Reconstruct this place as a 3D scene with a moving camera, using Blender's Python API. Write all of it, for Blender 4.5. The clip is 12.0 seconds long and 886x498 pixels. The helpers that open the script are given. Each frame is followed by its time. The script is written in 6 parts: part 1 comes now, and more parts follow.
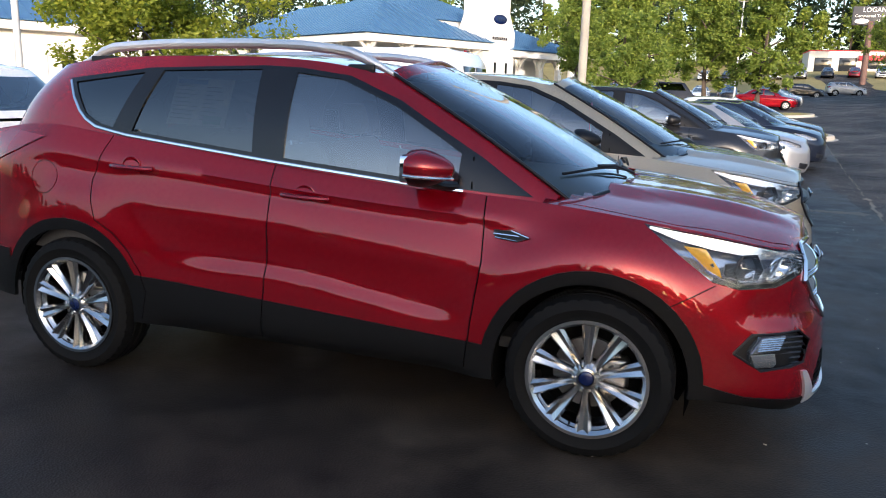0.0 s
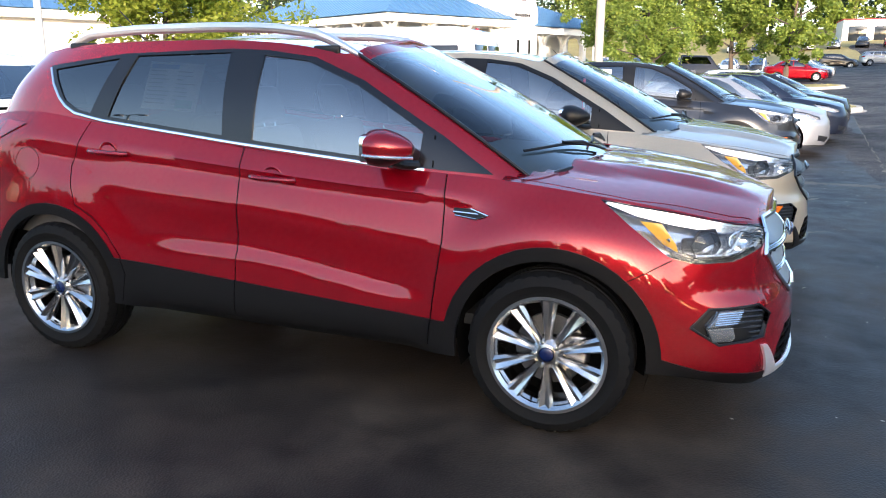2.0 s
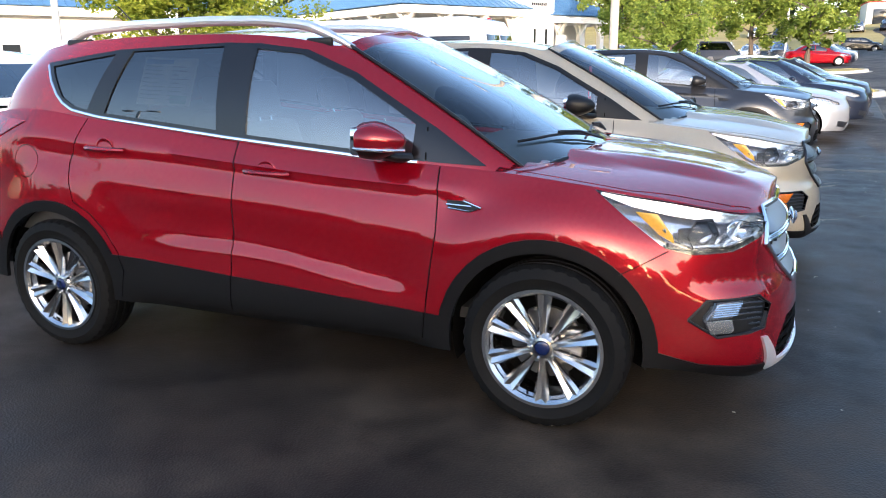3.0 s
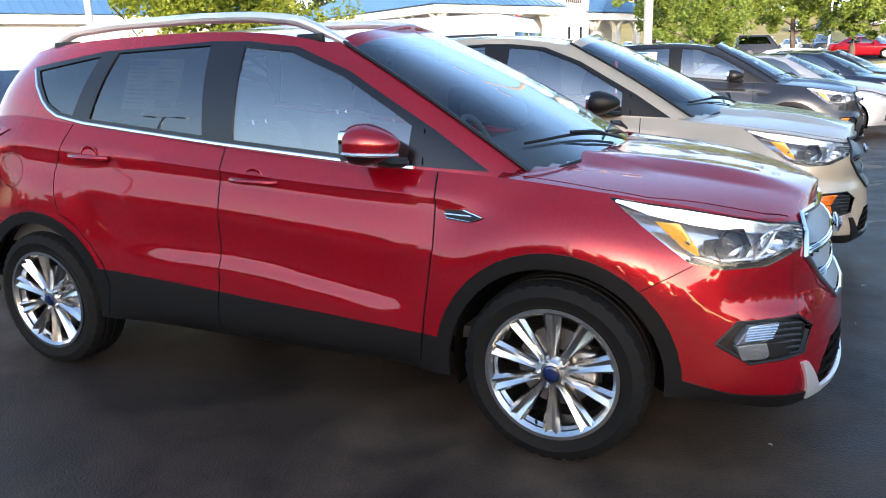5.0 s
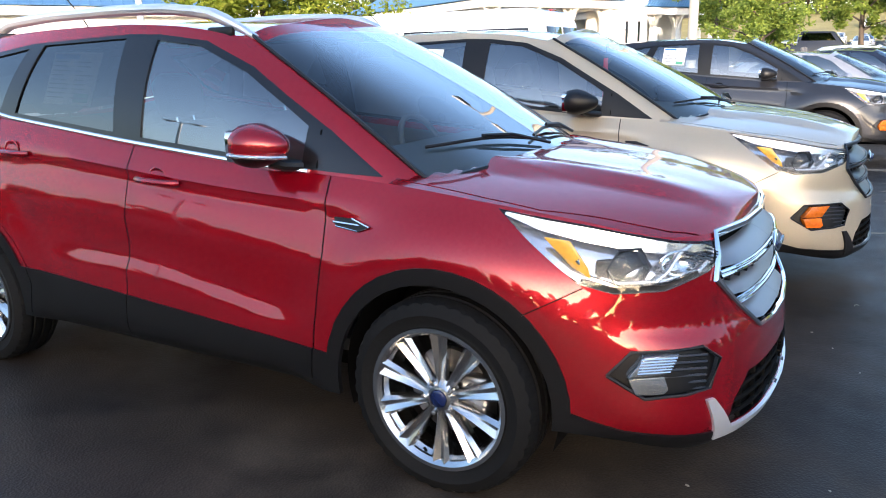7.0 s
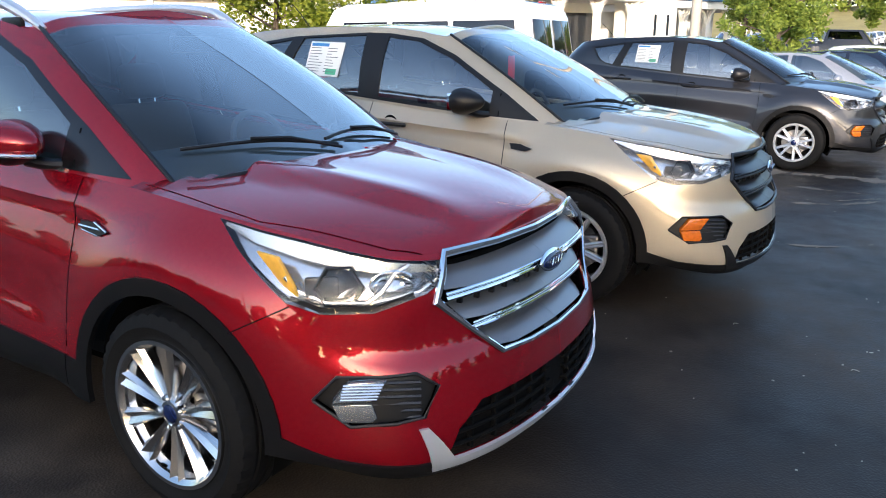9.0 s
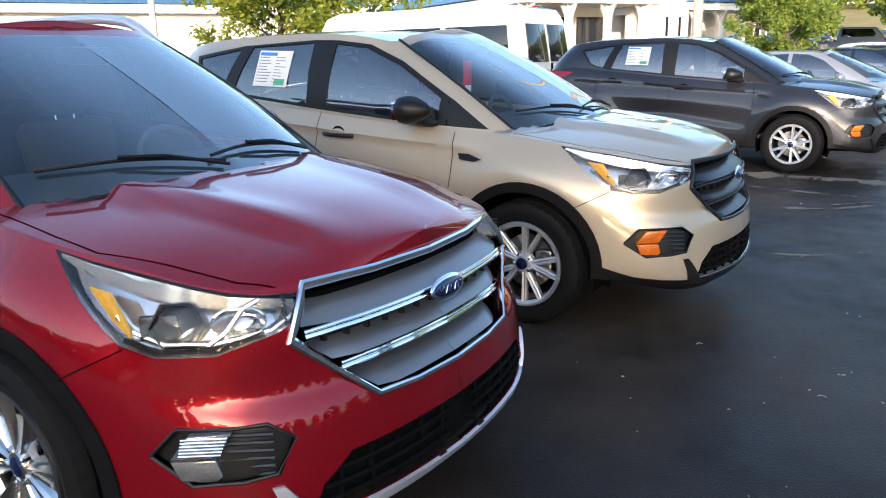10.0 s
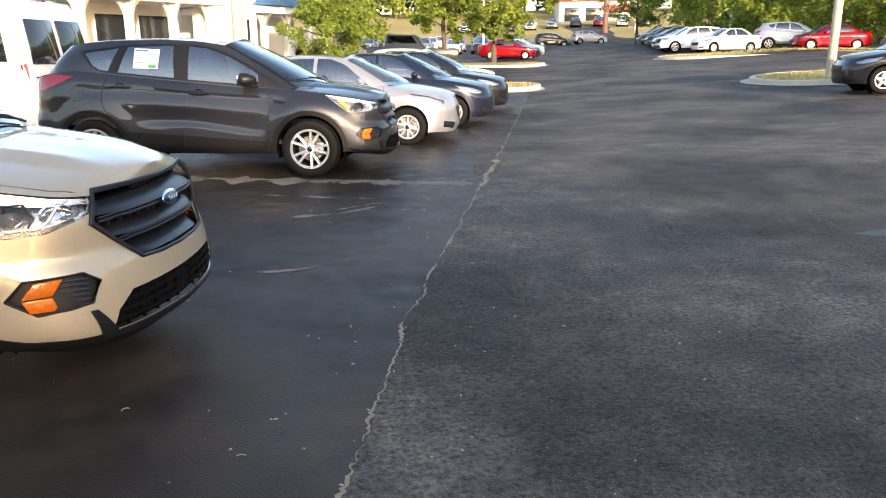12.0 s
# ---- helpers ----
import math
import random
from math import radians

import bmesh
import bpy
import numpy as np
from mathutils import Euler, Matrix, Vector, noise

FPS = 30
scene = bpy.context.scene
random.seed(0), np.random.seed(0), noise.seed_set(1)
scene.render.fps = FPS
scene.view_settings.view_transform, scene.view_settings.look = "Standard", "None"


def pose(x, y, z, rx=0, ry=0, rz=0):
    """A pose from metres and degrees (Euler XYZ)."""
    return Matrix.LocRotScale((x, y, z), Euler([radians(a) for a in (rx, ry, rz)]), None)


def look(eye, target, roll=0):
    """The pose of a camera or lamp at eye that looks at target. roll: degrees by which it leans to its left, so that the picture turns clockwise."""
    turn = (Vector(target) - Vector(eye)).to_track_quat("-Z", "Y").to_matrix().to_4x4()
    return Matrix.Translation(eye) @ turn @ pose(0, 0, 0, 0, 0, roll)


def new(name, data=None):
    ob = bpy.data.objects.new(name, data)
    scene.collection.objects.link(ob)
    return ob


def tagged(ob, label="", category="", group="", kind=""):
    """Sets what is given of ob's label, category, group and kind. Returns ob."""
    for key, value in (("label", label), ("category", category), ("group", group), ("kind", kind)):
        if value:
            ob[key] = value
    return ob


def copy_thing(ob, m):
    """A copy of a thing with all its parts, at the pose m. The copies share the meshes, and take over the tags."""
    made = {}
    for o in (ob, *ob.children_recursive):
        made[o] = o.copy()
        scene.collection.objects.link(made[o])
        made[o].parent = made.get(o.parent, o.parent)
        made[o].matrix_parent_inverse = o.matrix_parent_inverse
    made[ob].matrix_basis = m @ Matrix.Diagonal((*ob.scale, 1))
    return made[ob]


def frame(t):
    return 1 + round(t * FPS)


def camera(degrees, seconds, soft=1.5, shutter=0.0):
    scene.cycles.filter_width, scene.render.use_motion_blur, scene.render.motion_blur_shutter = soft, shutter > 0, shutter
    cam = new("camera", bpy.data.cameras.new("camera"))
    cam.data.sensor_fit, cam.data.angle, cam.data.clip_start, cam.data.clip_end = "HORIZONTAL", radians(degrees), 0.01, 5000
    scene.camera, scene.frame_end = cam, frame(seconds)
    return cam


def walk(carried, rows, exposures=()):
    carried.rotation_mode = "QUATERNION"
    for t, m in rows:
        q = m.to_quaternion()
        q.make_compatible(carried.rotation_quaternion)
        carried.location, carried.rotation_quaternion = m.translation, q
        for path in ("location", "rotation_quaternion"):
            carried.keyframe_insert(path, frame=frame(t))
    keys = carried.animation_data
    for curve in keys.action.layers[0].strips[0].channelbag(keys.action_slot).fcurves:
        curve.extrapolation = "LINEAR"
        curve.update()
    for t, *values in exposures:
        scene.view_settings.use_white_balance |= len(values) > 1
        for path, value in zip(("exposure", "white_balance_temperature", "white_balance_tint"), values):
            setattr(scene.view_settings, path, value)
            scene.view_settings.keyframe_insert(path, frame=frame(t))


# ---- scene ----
cam = camera(61.2, 12.0, 1.0)
PATH = [
    (0, (0.352, -3.89, 1.514), (-0.267, -2.033, 1.102), 1.7),
    (0.5, (0.373, -3.887, 1.517), (-0.25, -2.034, 1.09), 1.6),
    (1, (0.463, -3.867, 1.52), (-0.179, -2.025, 1.08), 1.3),
    (1.5, (0.578, -3.849, 1.523), (-0.092, -2.02, 1.07), 0.8),
    (2, (0.635, -3.819, 1.518), (-0.051, -1.999, 1.053), 0.4),
    (2.5, (0.689, -3.795, 1.513), (-0.017, -1.985, 1.037), -0.1),
    (3, (0.724, -3.74, 1.515), (-0.009, -1.944, 1.028), -0.6),
    (3.5, (0.695, -3.647, 1.517), (-0.059, -1.861, 1.028), -0.6),
    (3.7, (0.694, -3.623, 1.522), (-0.073, -1.842, 1.032), -0.7),
    (5.3, (0.787, -3.323, 1.488), (-0.057, -1.576, 1.001), -1.9),
    (5.5, (0.839, -3.268, 1.494), (-0.025, -1.537, 0.986), -2.1),
    (6, (0.975, -3.155, 1.484), (0.065, -1.456, 0.952), -2.8),
    (6.5, (1.093, -3.088, 1.486), (0.152, -1.407, 0.949), -2.7),
    (7, (1.181, -2.931, 1.486), (0.228, -1.244, 0.991), -1.2),
    (7.2, (1.249, -2.877, 1.475), (0.275, -1.19, 1.021), -0.7),
    (8.8, (1.873, -2.378, 1.521), (0.854, -0.745, 0.978), 0.1),
    (9, (1.928, -2.317, 1.52), (0.912, -0.675, 0.998), 0.2),
    (9.5, (2.038, -2.119, 1.524), (1.006, -0.467, 1.071), -0.2),
    (10, (2.136, -1.85, 1.501), (1.075, -0.231, 0.999), -1.2),
    (10.5, (2.356, -1.632, 1.508), (1.334, 0.013, 1.009), -0.4),
    (11, (2.458, -1.413, 1.509), (1.64, 0.334, 0.983), -0.2),
    (11.5, (2.594, -1.22, 1.536), (2.113, 0.648, 1.009), -0.1),
    (12, (2.769, -0.95, 1.507), (2.673, 0.981, 0.997), -0.2),
]
walk(cam, [(t, look(eye, target, roll)) for t, eye, target, roll in PATH], [(0.0, 1.40, 5500, 15), (0.6, 1.45, 5500, 15), (1.5, 2.12, 5550, 15), (7.2, 2.2, 5550, 15), (9.0, 1.9, 5550, 14), (10.5, 1.95, 5700, 14), (12.0, 2.15, 6450, 17)])
# ---- light ----
world = bpy.data.worlds.new("world")
scene.world = world
world.use_nodes = True
nt = world.node_tree
sky = nt.nodes.new("ShaderNodeTexSky")
sky.sky_type, sky.sun_disc, sky.sun_elevation, sky.sun_rotation = "NISHITA", False, radians(9), radians(157)
sky.air_density, sky.dust_density = 1.0, 2.0
nt.links.new(sky.outputs[0], nt.nodes["Background"].inputs[0])
nt.nodes["Background"].inputs[1].default_value = 0.15
sun = new("sun", bpy.data.lights.new("sun", "SUN"))
sun.data.energy, sun.data.angle, sun.data.color = 2.0, radians(0.8), (1.0, 0.80, 0.58)
sun.matrix_world = look((3.9, -9.2, 1.58), (0, 0, 0))
# ---- materials ----
def material(name, colour, rough=0.5, metal=0.0, grain=0.0, scale=20.0, bump=0.0, coat=0.0, island=0.0, spec=0.5, stain=0.0):
    """A principled material with variation at two scales and a fine relief."""
    m = bpy.data.materials.new(name)
    m.use_nodes = True
    t = m.node_tree
    b = t.nodes["Principled BSDF"]
    b.inputs["Base Color"].default_value = (*colour, 1)
    b.inputs["Roughness"].default_value = rough
    b.inputs["Metallic"].default_value = metal
    b.inputs["Specular IOR Level"].default_value = spec
    b.inputs["Coat Weight"].default_value = coat
    b.inputs["Coat Roughness"].default_value = 0.02
    if grain or bump or stain:
        c = t.nodes.new("ShaderNodeTexCoord")
        n1 = t.nodes.new("ShaderNodeTexNoise")
        n1.inputs["Scale"].default_value, n1.inputs["Detail"].default_value = scale, 6
        n2 = t.nodes.new("ShaderNodeTexNoise")
        n2.inputs["Scale"].default_value, n2.inputs["Detail"].default_value = scale / 14, 4
        t.links.new(c.outputs["Object"], n1.inputs["Vector"])
        t.links.new(c.outputs["Object"], n2.inputs["Vector"])
        hsv = t.nodes.new("ShaderNodeHueSaturation")
        hsv.inputs["Color"].default_value = (*colour, 1)
        add = t.nodes.new("ShaderNodeMath")
        add.operation = "MULTIPLY_ADD"
        add.inputs[1].default_value = grain * 2
        sub = t.nodes.new("ShaderNodeMath")
        sub.operation = "MULTIPLY_ADD"
        sub.inputs[1].default_value = stain * 2
        t.links.new(n1.outputs[0], add.inputs[0])
        add.inputs[2].default_value = 1 - grain - stain
        t.links.new(n2.outputs[0], sub.inputs[0])
        t.links.new(add.outputs[0], sub.inputs[2])
        t.links.new(sub.outputs[0], hsv.inputs["Value"])
        t.links.new(hsv.outputs[0], b.inputs["Base Color"])
        if bump:
            bp = t.nodes.new("ShaderNodeBump")
            bp.inputs["Strength"].default_value, bp.inputs["Distance"].default_value = bump, 0.01
            t.links.new(n1.outputs[0], bp.inputs["Height"])
            t.links.new(bp.outputs[0], b.inputs["Normal"])
    return m


def paint(name, colour, metal=0.35, rough=0.32):
    """Car paint: fine flakes under a clear coat."""
    m = material(name, colour, rough, metal, coat=1.0, spec=0.15)
    t = m.node_tree
    b = t.nodes["Principled BSDF"]
    c = t.nodes.new("ShaderNodeTexCoord")
    v = t.nodes.new("ShaderNodeTexVoronoi")
    v.inputs["Scale"].default_value = 900
    t.links.new(c.outputs["Object"], v.inputs["Vector"])
    mix = t.nodes.new("ShaderNodeMix")
    mix.data_type = "RGBA"
    mix.inputs[6].default_value = (*[k * 0.8 for k in colour], 1)
    mix.inputs[7].default_value = (*[min(1, k * 1.3) for k in colour], 1)
    t.links.new(v.outputs["Color"], mix.inputs[0])
    t.links.new(mix.outputs[2], b.inputs["Base Color"])
    return m


def glass(name, tint, gloss=1.0, ior=1.5, slanted=False):
    """A thin pane: tinted see-through with a mirror gloss at grazing angles."""
    m = bpy.data.materials.new(name)
    m.use_nodes = True
    t = m.node_tree
    t.nodes.remove(t.nodes["Principled BSDF"])
    tr, gl = t.nodes.new("ShaderNodeBsdfTransparent"), t.nodes.new("ShaderNodeBsdfGlossy")
    tr.inputs[0].default_value = (*tint, 1)
    gl.inputs["Roughness"].default_value = 0.01
    gl.inputs["Color"].default_value = (gloss, gloss, gloss, 1)
    fr, mx = t.nodes.new("ShaderNodeFresnel"), t.nodes.new("ShaderNodeMixShader")
    fr.inputs[0].default_value = ior
    if slanted:
        # a raked pane turns mirror-like sooner than an upright one
        lw, mr = t.nodes.new("ShaderNodeLayerWeight"), t.nodes.new("ShaderNodeMapRange")
        lw.inputs["Blend"].default_value = 0.5
        for key, value in (("From Min", 0.28), ("From Max", 0.90), ("To Min", 0.07), ("To Max", 0.62)):
            mr.inputs[key].default_value = value
        t.links.new(lw.outputs["Facing"], mr.inputs["Value"])
        t.links.new(mr.outputs[0], mx.inputs[0])
    else:
        t.links.new(fr.outputs[0], mx.inputs[0])
    t.links.new(tr.outputs[0], mx.inputs[1])
    t.links.new(gl.outputs[0], mx.inputs[2])
    t.links.new(mx.outputs[0], t.nodes["Material Output"].inputs[0])
    return m


RED = paint("ruby_paint", (0.245, 0.0007, 0.0066), 0.45, 0.26)
GOLD = paint("pale_gold_paint", (0.42, 0.365, 0.275), 0.35, 0.33)
GREY = paint("magnetic_grey_paint", (0.026, 0.027, 0.032), 0.45, 0.3)
SILVER = paint("silver_paint", (0.33, 0.34, 0.36), 0.5, 0.3)
NAVY = paint("dark_blue_paint", (0.012, 0.016, 0.03), 0.3, 0.3)
WHITE = paint("white_paint", (0.78, 0.78, 0.78), 0.0, 0.35)
BLACK = paint("black_paint", (0.012, 0.012, 0.014), 0.1, 0.3)
STEELBLUE = paint("steel_blue_paint", (0.22, 0.26, 0.31), 0.4, 0.3)
CLADDING = material("black_cladding", (0.007, 0.007, 0.0075), 0.45, grain=0.15, scale=300, bump=0.05, spec=0.14)
GLOSSBLACK = material("gloss_black_trim", (0.007, 0.007, 0.008), 0.2)
SAIL = material("satin_black_trim", (0.008, 0.008, 0.009), 0.42, spec=0.3)
DARK = material("dark_void", (0.003, 0.003, 0.003), 0.9, spec=0.1)
RUBBER = material("tyre_rubber", (0.006, 0.006, 0.0063), 0.72, grain=0.25, scale=60, bump=0.1, stain=0.2, spec=0.16)
CHROME = material("chrome", (0.86, 0.87, 0.88), 0.06, 1.0)
SATIN = material("satin_silver", (0.70, 0.71, 0.73), 0.36, 0.6)
GRILLESILVER = material("grille_silver", (0.24, 0.245, 0.26), 0.36, 0.7)
GRILLEDARK = material("grille_charcoal", (0.022, 0.024, 0.030), 0.35, 0.4)
RIM = material("polished_alloy", (0.62, 0.61, 0.60), 0.22, 1.0)
RIMDARK = material("alloy_barrel", (0.10, 0.10, 0.105), 0.4, 0.8)
ALLOY = material("painted_alloy", (0.62, 0.63, 0.64), 0.3, 0.7)
DISC = material("brake_steel", (0.35, 0.34, 0.33), 0.35, 1.0, grain=0.15, scale=80)
BADGE = material("badge_blue", (0.006, 0.014, 0.07), 0.25, 0.1, coat=0.6)
AMBER = material("amber_lens", (0.66, 0.15, 0.005), 0.12, grain=0.3, scale=60, bump=0.5, coat=1.0)
AMBERPALE = material("pale_amber", (0.80, 0.42, 0.05), 0.2, grain=0.2, scale=60, coat=0.5)
TAIL = material("red_lens", (0.25, 0.004, 0.008), 0.1, coat=1.0)
LAMPWHITE = material("lamp_reflector", (0.62, 0.63, 0.65), 0.14, 0.75)
FOGLENS = material("ribbed_clear_lens", (0.42, 0.43, 0.44), 0.14, 0.75)
LAMPBLACK = material("lamp_bezel", (0.02, 0.02, 0.022), 0.3)
SEAT = material("dark_cloth", (0.045, 0.045, 0.048), 0.85, grain=0.2, scale=120, bump=0.1)
SEATGREY = material("grey_cloth", (0.12, 0.115, 0.11), 0.85, grain=0.2, scale=120, bump=0.1)
PAPER = material("sticker_paper", (0.78, 0.79, 0.77), 0.6)
PRINT = material("sticker_print", (0.12, 0.14, 0.15), 0.6)
PRINTBLUE = material("sticker_blue", (0.05, 0.22, 0.55), 0.6)
PRINTGREEN = material("sticker_green", (0.10, 0.42, 0.24), 0.6)
TAGRED = material("red_tag", (0.6, 0.03, 0.04), 0.5)
GLASS = glass("clear_glass", (0.82, 0.88, 0.86), ior=2.8)
WINDSHIELD = glass("windscreen_glass", (0.80, 0.89, 0.90), slanted=True)
PRIVACY = glass("privacy_glass", (0.13, 0.145, 0.15), ior=2.1)
LENS = glass("lamp_lens", (0.97, 0.97, 0.97))
# ---- mesh tools ----
from mathutils.bvhtree import BVHTree


def mesh_of(name, bm, mats, angle=35):
    for f in bm.faces:
        f.smooth = True
    me = bpy.data.meshes.new(name)
    bm.to_mesh(me)
    bm.free()
    for m in mats if isinstance(mats, (list, tuple)) else [mats]:
        me.materials.append(m)
    me.set_sharp_from_angle(angle=radians(angle))
    return me


def part(name, bm, mat, parent=None, label="", angle=35):
    ob = new(name, mesh_of(name, bm, mat, angle))
    ob.parent = parent
    if label:
        ob["label"] = label
    return ob


def thing(name, label, category, m=None, group="", kind=""):
    ob = new(name)
    ob.empty_display_size = 0.2
    if m is not None:
        ob.matrix_basis = m
    return tagged(ob, label, category, group, kind)


def box(a, b, bevel=0.0, seg=2):
    bm = bmesh.new()
    bmesh.ops.create_cube(bm, size=1)
    for v in bm.verts:
        v.co = Vector([(p + q) / 2 + (q - p) * k for p, q, k in zip(a, b, v.co)])
    if bevel:
        bmesh.ops.bevel(bm, geom=bm.edges[:], offset=bevel, segments=seg, affect="EDGES", profile=0.5)
    return bm


def merge(*bms):
    """Join several bmeshes into the first."""
    out = bms[0]
    for b in bms[1:]:
        me = bpy.data.meshes.new("join")
        b.to_mesh(me)
        out.from_mesh(me)
        bpy.data.meshes.remove(me)
        b.free()
    return out


def moved(bm, m):
    bm.transform(m)
    return bm


def mirrored(bm, both=True):
    """The same mesh across y = 0; with both, joined with itself."""
    other = bm.copy()
    for v in other.verts:
        v.co.y = -v.co.y
    bmesh.ops.reverse_faces(other, faces=other.faces[:])
    if not both:
        return other
    merge(bm, other)
    bmesh.ops.remove_doubles(bm, verts=bm.verts[:], dist=0.0004)
    return bm


def lathe(profile, n=48, axis="y", closed=False):
    """Turn (radius, offset) pairs round the y axis."""
    bm = bmesh.new()
    rings = []
    for k in range(n):
        a = 2 * math.pi * k / n
        rings.append([bm.verts.new((r * math.cos(a), o, r * math.sin(a))) for r, o in profile])
    for k in range(n):
        p, q = rings[k], rings[(k + 1) % n]
        for i in range(len(profile) - 1 + closed):
            j = (i + 1) % len(profile)
            bm.faces.new((p[i], q[i], q[j], p[j]))
    bmesh.ops.recalc_face_normals(bm, faces=bm.faces[:])
    return bm


def tube(points, radius, n=8, flat=1.0, radii=None):
    """A tube along points; flat squeezes it along the world's z."""
    bm = bmesh.new()
    rings = []
    pts = [Vector(p) for p in points]
    for i, p in enumerate(pts):
        d = (pts[min(i + 1, len(pts) - 1)] - pts[max(i - 1, 0)]).normalized()
        side = d.cross(Vector((0, 0, 1)))
        side = side.normalized() if side.length > 0.05 else Vector((1, 0, 0))
        up = side.cross(d)
        r = radii[i] if radii else radius
        rings.append([bm.verts.new(p + side * r * math.cos(2 * math.pi * k / n) + up * r * flat * math.sin(2 * math.pi * k / n)) for k in range(n)])
    for p, q in zip(rings, rings[1:]):
        for k in range(n):
            bm.faces.new((p[k], p[(k + 1) % n], q[(k + 1) % n], q[k]))
    bm.faces.new(rings[0][::-1])
    bm.faces.new(rings[-1])
    bmesh.ops.recalc_face_normals(bm, faces=bm.faces[:])
    return bm


def prism(poly, axis, lo, hi, bevel=0.0):
    """A flat polygon swept from lo to hi along an axis."""
    bm = bmesh.new()
    put = {"x": lambda p, h: (h, p[0], p[1]), "y": lambda p, h: (p[0], h, p[1]), "z": lambda p, h: (p[0], p[1], h)}[axis]
    a = [bm.verts.new(put(p, lo)) for p in poly]
    b = [bm.verts.new(put(p, hi)) for p in poly]
    n = len(poly)
    bm.faces.new(a)
    bm.faces.new(b[::-1])
    for i in range(n):
        bm.faces.new((a[i], b[i], b[(i + 1) % n], a[(i + 1) % n]))
    bmesh.ops.recalc_face_normals(bm, faces=bm.faces[:])
    if bevel:
        bmesh.ops.bevel(bm, geom=bm.edges[:], offset=bevel, segments=2, affect="EDGES", profile=0.5)
    return bm


def catmull(points, u):
    """A smooth curve through points at u = 0 .. len - 1."""
    n = len(points)
    i = min(max(int(u), 0), n - 2)
    t = u - i
    p1, p2 = Vector(points[i]), Vector(points[i + 1])
    p0 = Vector(points[i - 1]) if i else p1 * 2 - p2
    p3 = Vector(points[i + 2]) if i + 2 < n else p2 * 2 - p1
    return 0.5 * (2 * p1 + (p2 - p0) * t + (2 * p0 - 5 * p1 + 4 * p2 - p3) * t * t + (3 * p1 - p0 - 3 * p2 + p3) * t ** 3)


def graph(*pairs):
    """A smooth function through (x, value) pairs in falling or rising order of x."""
    pairs = sorted(pairs)
    xs, ys = [p[0] for p in pairs], [p[1] for p in pairs]
    s = [(ys[i + 1] - ys[i]) / (xs[i + 1] - xs[i]) for i in range(len(xs) - 1)]
    m = [s[0]] + [0 if a * b <= 0 else 2 * a * b / (a + b) for a, b in zip(s, s[1:])] + [s[-1]]

    def f(x):
        if x <= xs[0]:
            return ys[0]
        if x >= xs[-1]:
            return ys[-1]
        i = next(k for k in range(len(xs) - 1) if x <= xs[k + 1])
        h = xs[i + 1] - xs[i]
        t = (x - xs[i]) / h
        return (1 + 2 * t) * (1 - t) ** 2 * ys[i] + t * (1 - t) ** 2 * h * m[i] + t * t * (3 - 2 * t) * ys[i + 1] + t * t * (t - 1) * h * m[i + 1]
    return f


def smooth(a, b, x):
    t = min(max((x - a) / (b - a), 0), 1)
    return t * t * (3 - 2 * t)


def inside(p, poly):
    hit = False
    for (ax, ay), (bx, by) in zip(poly, poly[1:] + poly[:1]):
        if (ay > p[1]) != (by > p[1]) and p[0] < (bx - ax) * (p[1] - ay) / (by - ay) + ax:
            hit = not hit
    return hit


def cookie(bm, poly, axis, tag, region=None, only=None):
    """Cut the outline poly, seen along an axis, into the surface and tag the faces inside it."""
    layer = bm.faces.layers.int["tag"]
    i, j = {"x": (1, 2), "y": (0, 2), "z": (0, 1)}[axis]
    for (ax, ay), (bx, by) in zip(poly, poly[1:] + poly[:1]):
        lox, hix, loy, hiy = min(ax, bx) - 0.002, max(ax, bx) + 0.002, min(ay, by) - 0.002, max(ay, by) + 0.002
        geom = []
        for f in bm.faces:
            us, vs = [v.co[i] for v in f.verts], [v.co[j] for v in f.verts]
            if max(us) < lox or min(us) > hix or max(vs) < loy or min(vs) > hiy:
                continue
            if region and not region(f.calc_center_median()):
                continue
            geom.append(f)
        if not geom:
            continue
        co, no = [0, 0, 0], [0, 0, 0]
        co[i], co[j], no[i], no[j] = ax, ay, -(by - ay), bx - ax
        edges = {e for f in geom for e in f.edges}
        verts = {v for f in geom for v in f.verts}
        bmesh.ops.bisect_plane(bm, geom=geom + list(edges) + list(verts), dist=1e-5, plane_co=co, plane_no=Vector(no).normalized())
    for f in bm.faces:
        c = f.calc_center_median()
        if (not region or region(c)) and (only is None or f[layer] in only) and inside((c[i], c[j]), poly):
            f[layer] = tag


def seam(bm, line, axis, tag, region=None, half=0.0035):
    """Cut a thin strip along a line."""
    for (ax, ay), (bx, by) in zip(line, line[1:]):
        d = Vector((bx - ax, by - ay)).normalized() * half
        cookie(bm, [(ax - d.y - d.x, ay + d.x - d.y), (bx - d.y + d.x, by + d.x + d.y), (bx + d.y + d.x, by - d.x + d.y), (ax + d.y - d.x, ay - d.x - d.y)], axis, tag, region)


def taken(bm, tags):
    """A copy with only the faces of these tags."""
    out = bm.copy()
    layer = out.faces.layers.int["tag"]
    bmesh.ops.delete(out, geom=[f for f in out.faces if f[layer] not in tags], context="FACES")
    return out


def pushed(bm, d):
    bm.normal_update()
    for v, n in [(v, v.normal.copy()) for v in bm.verts]:
        v.co += n * d
    return bm


def thick(bm, d):
    """Give an open sheet a thickness inwards."""
    bm.normal_update()
    bmesh.ops.solidify(bm, geom=bm.faces[:], thickness=d)
    return bm


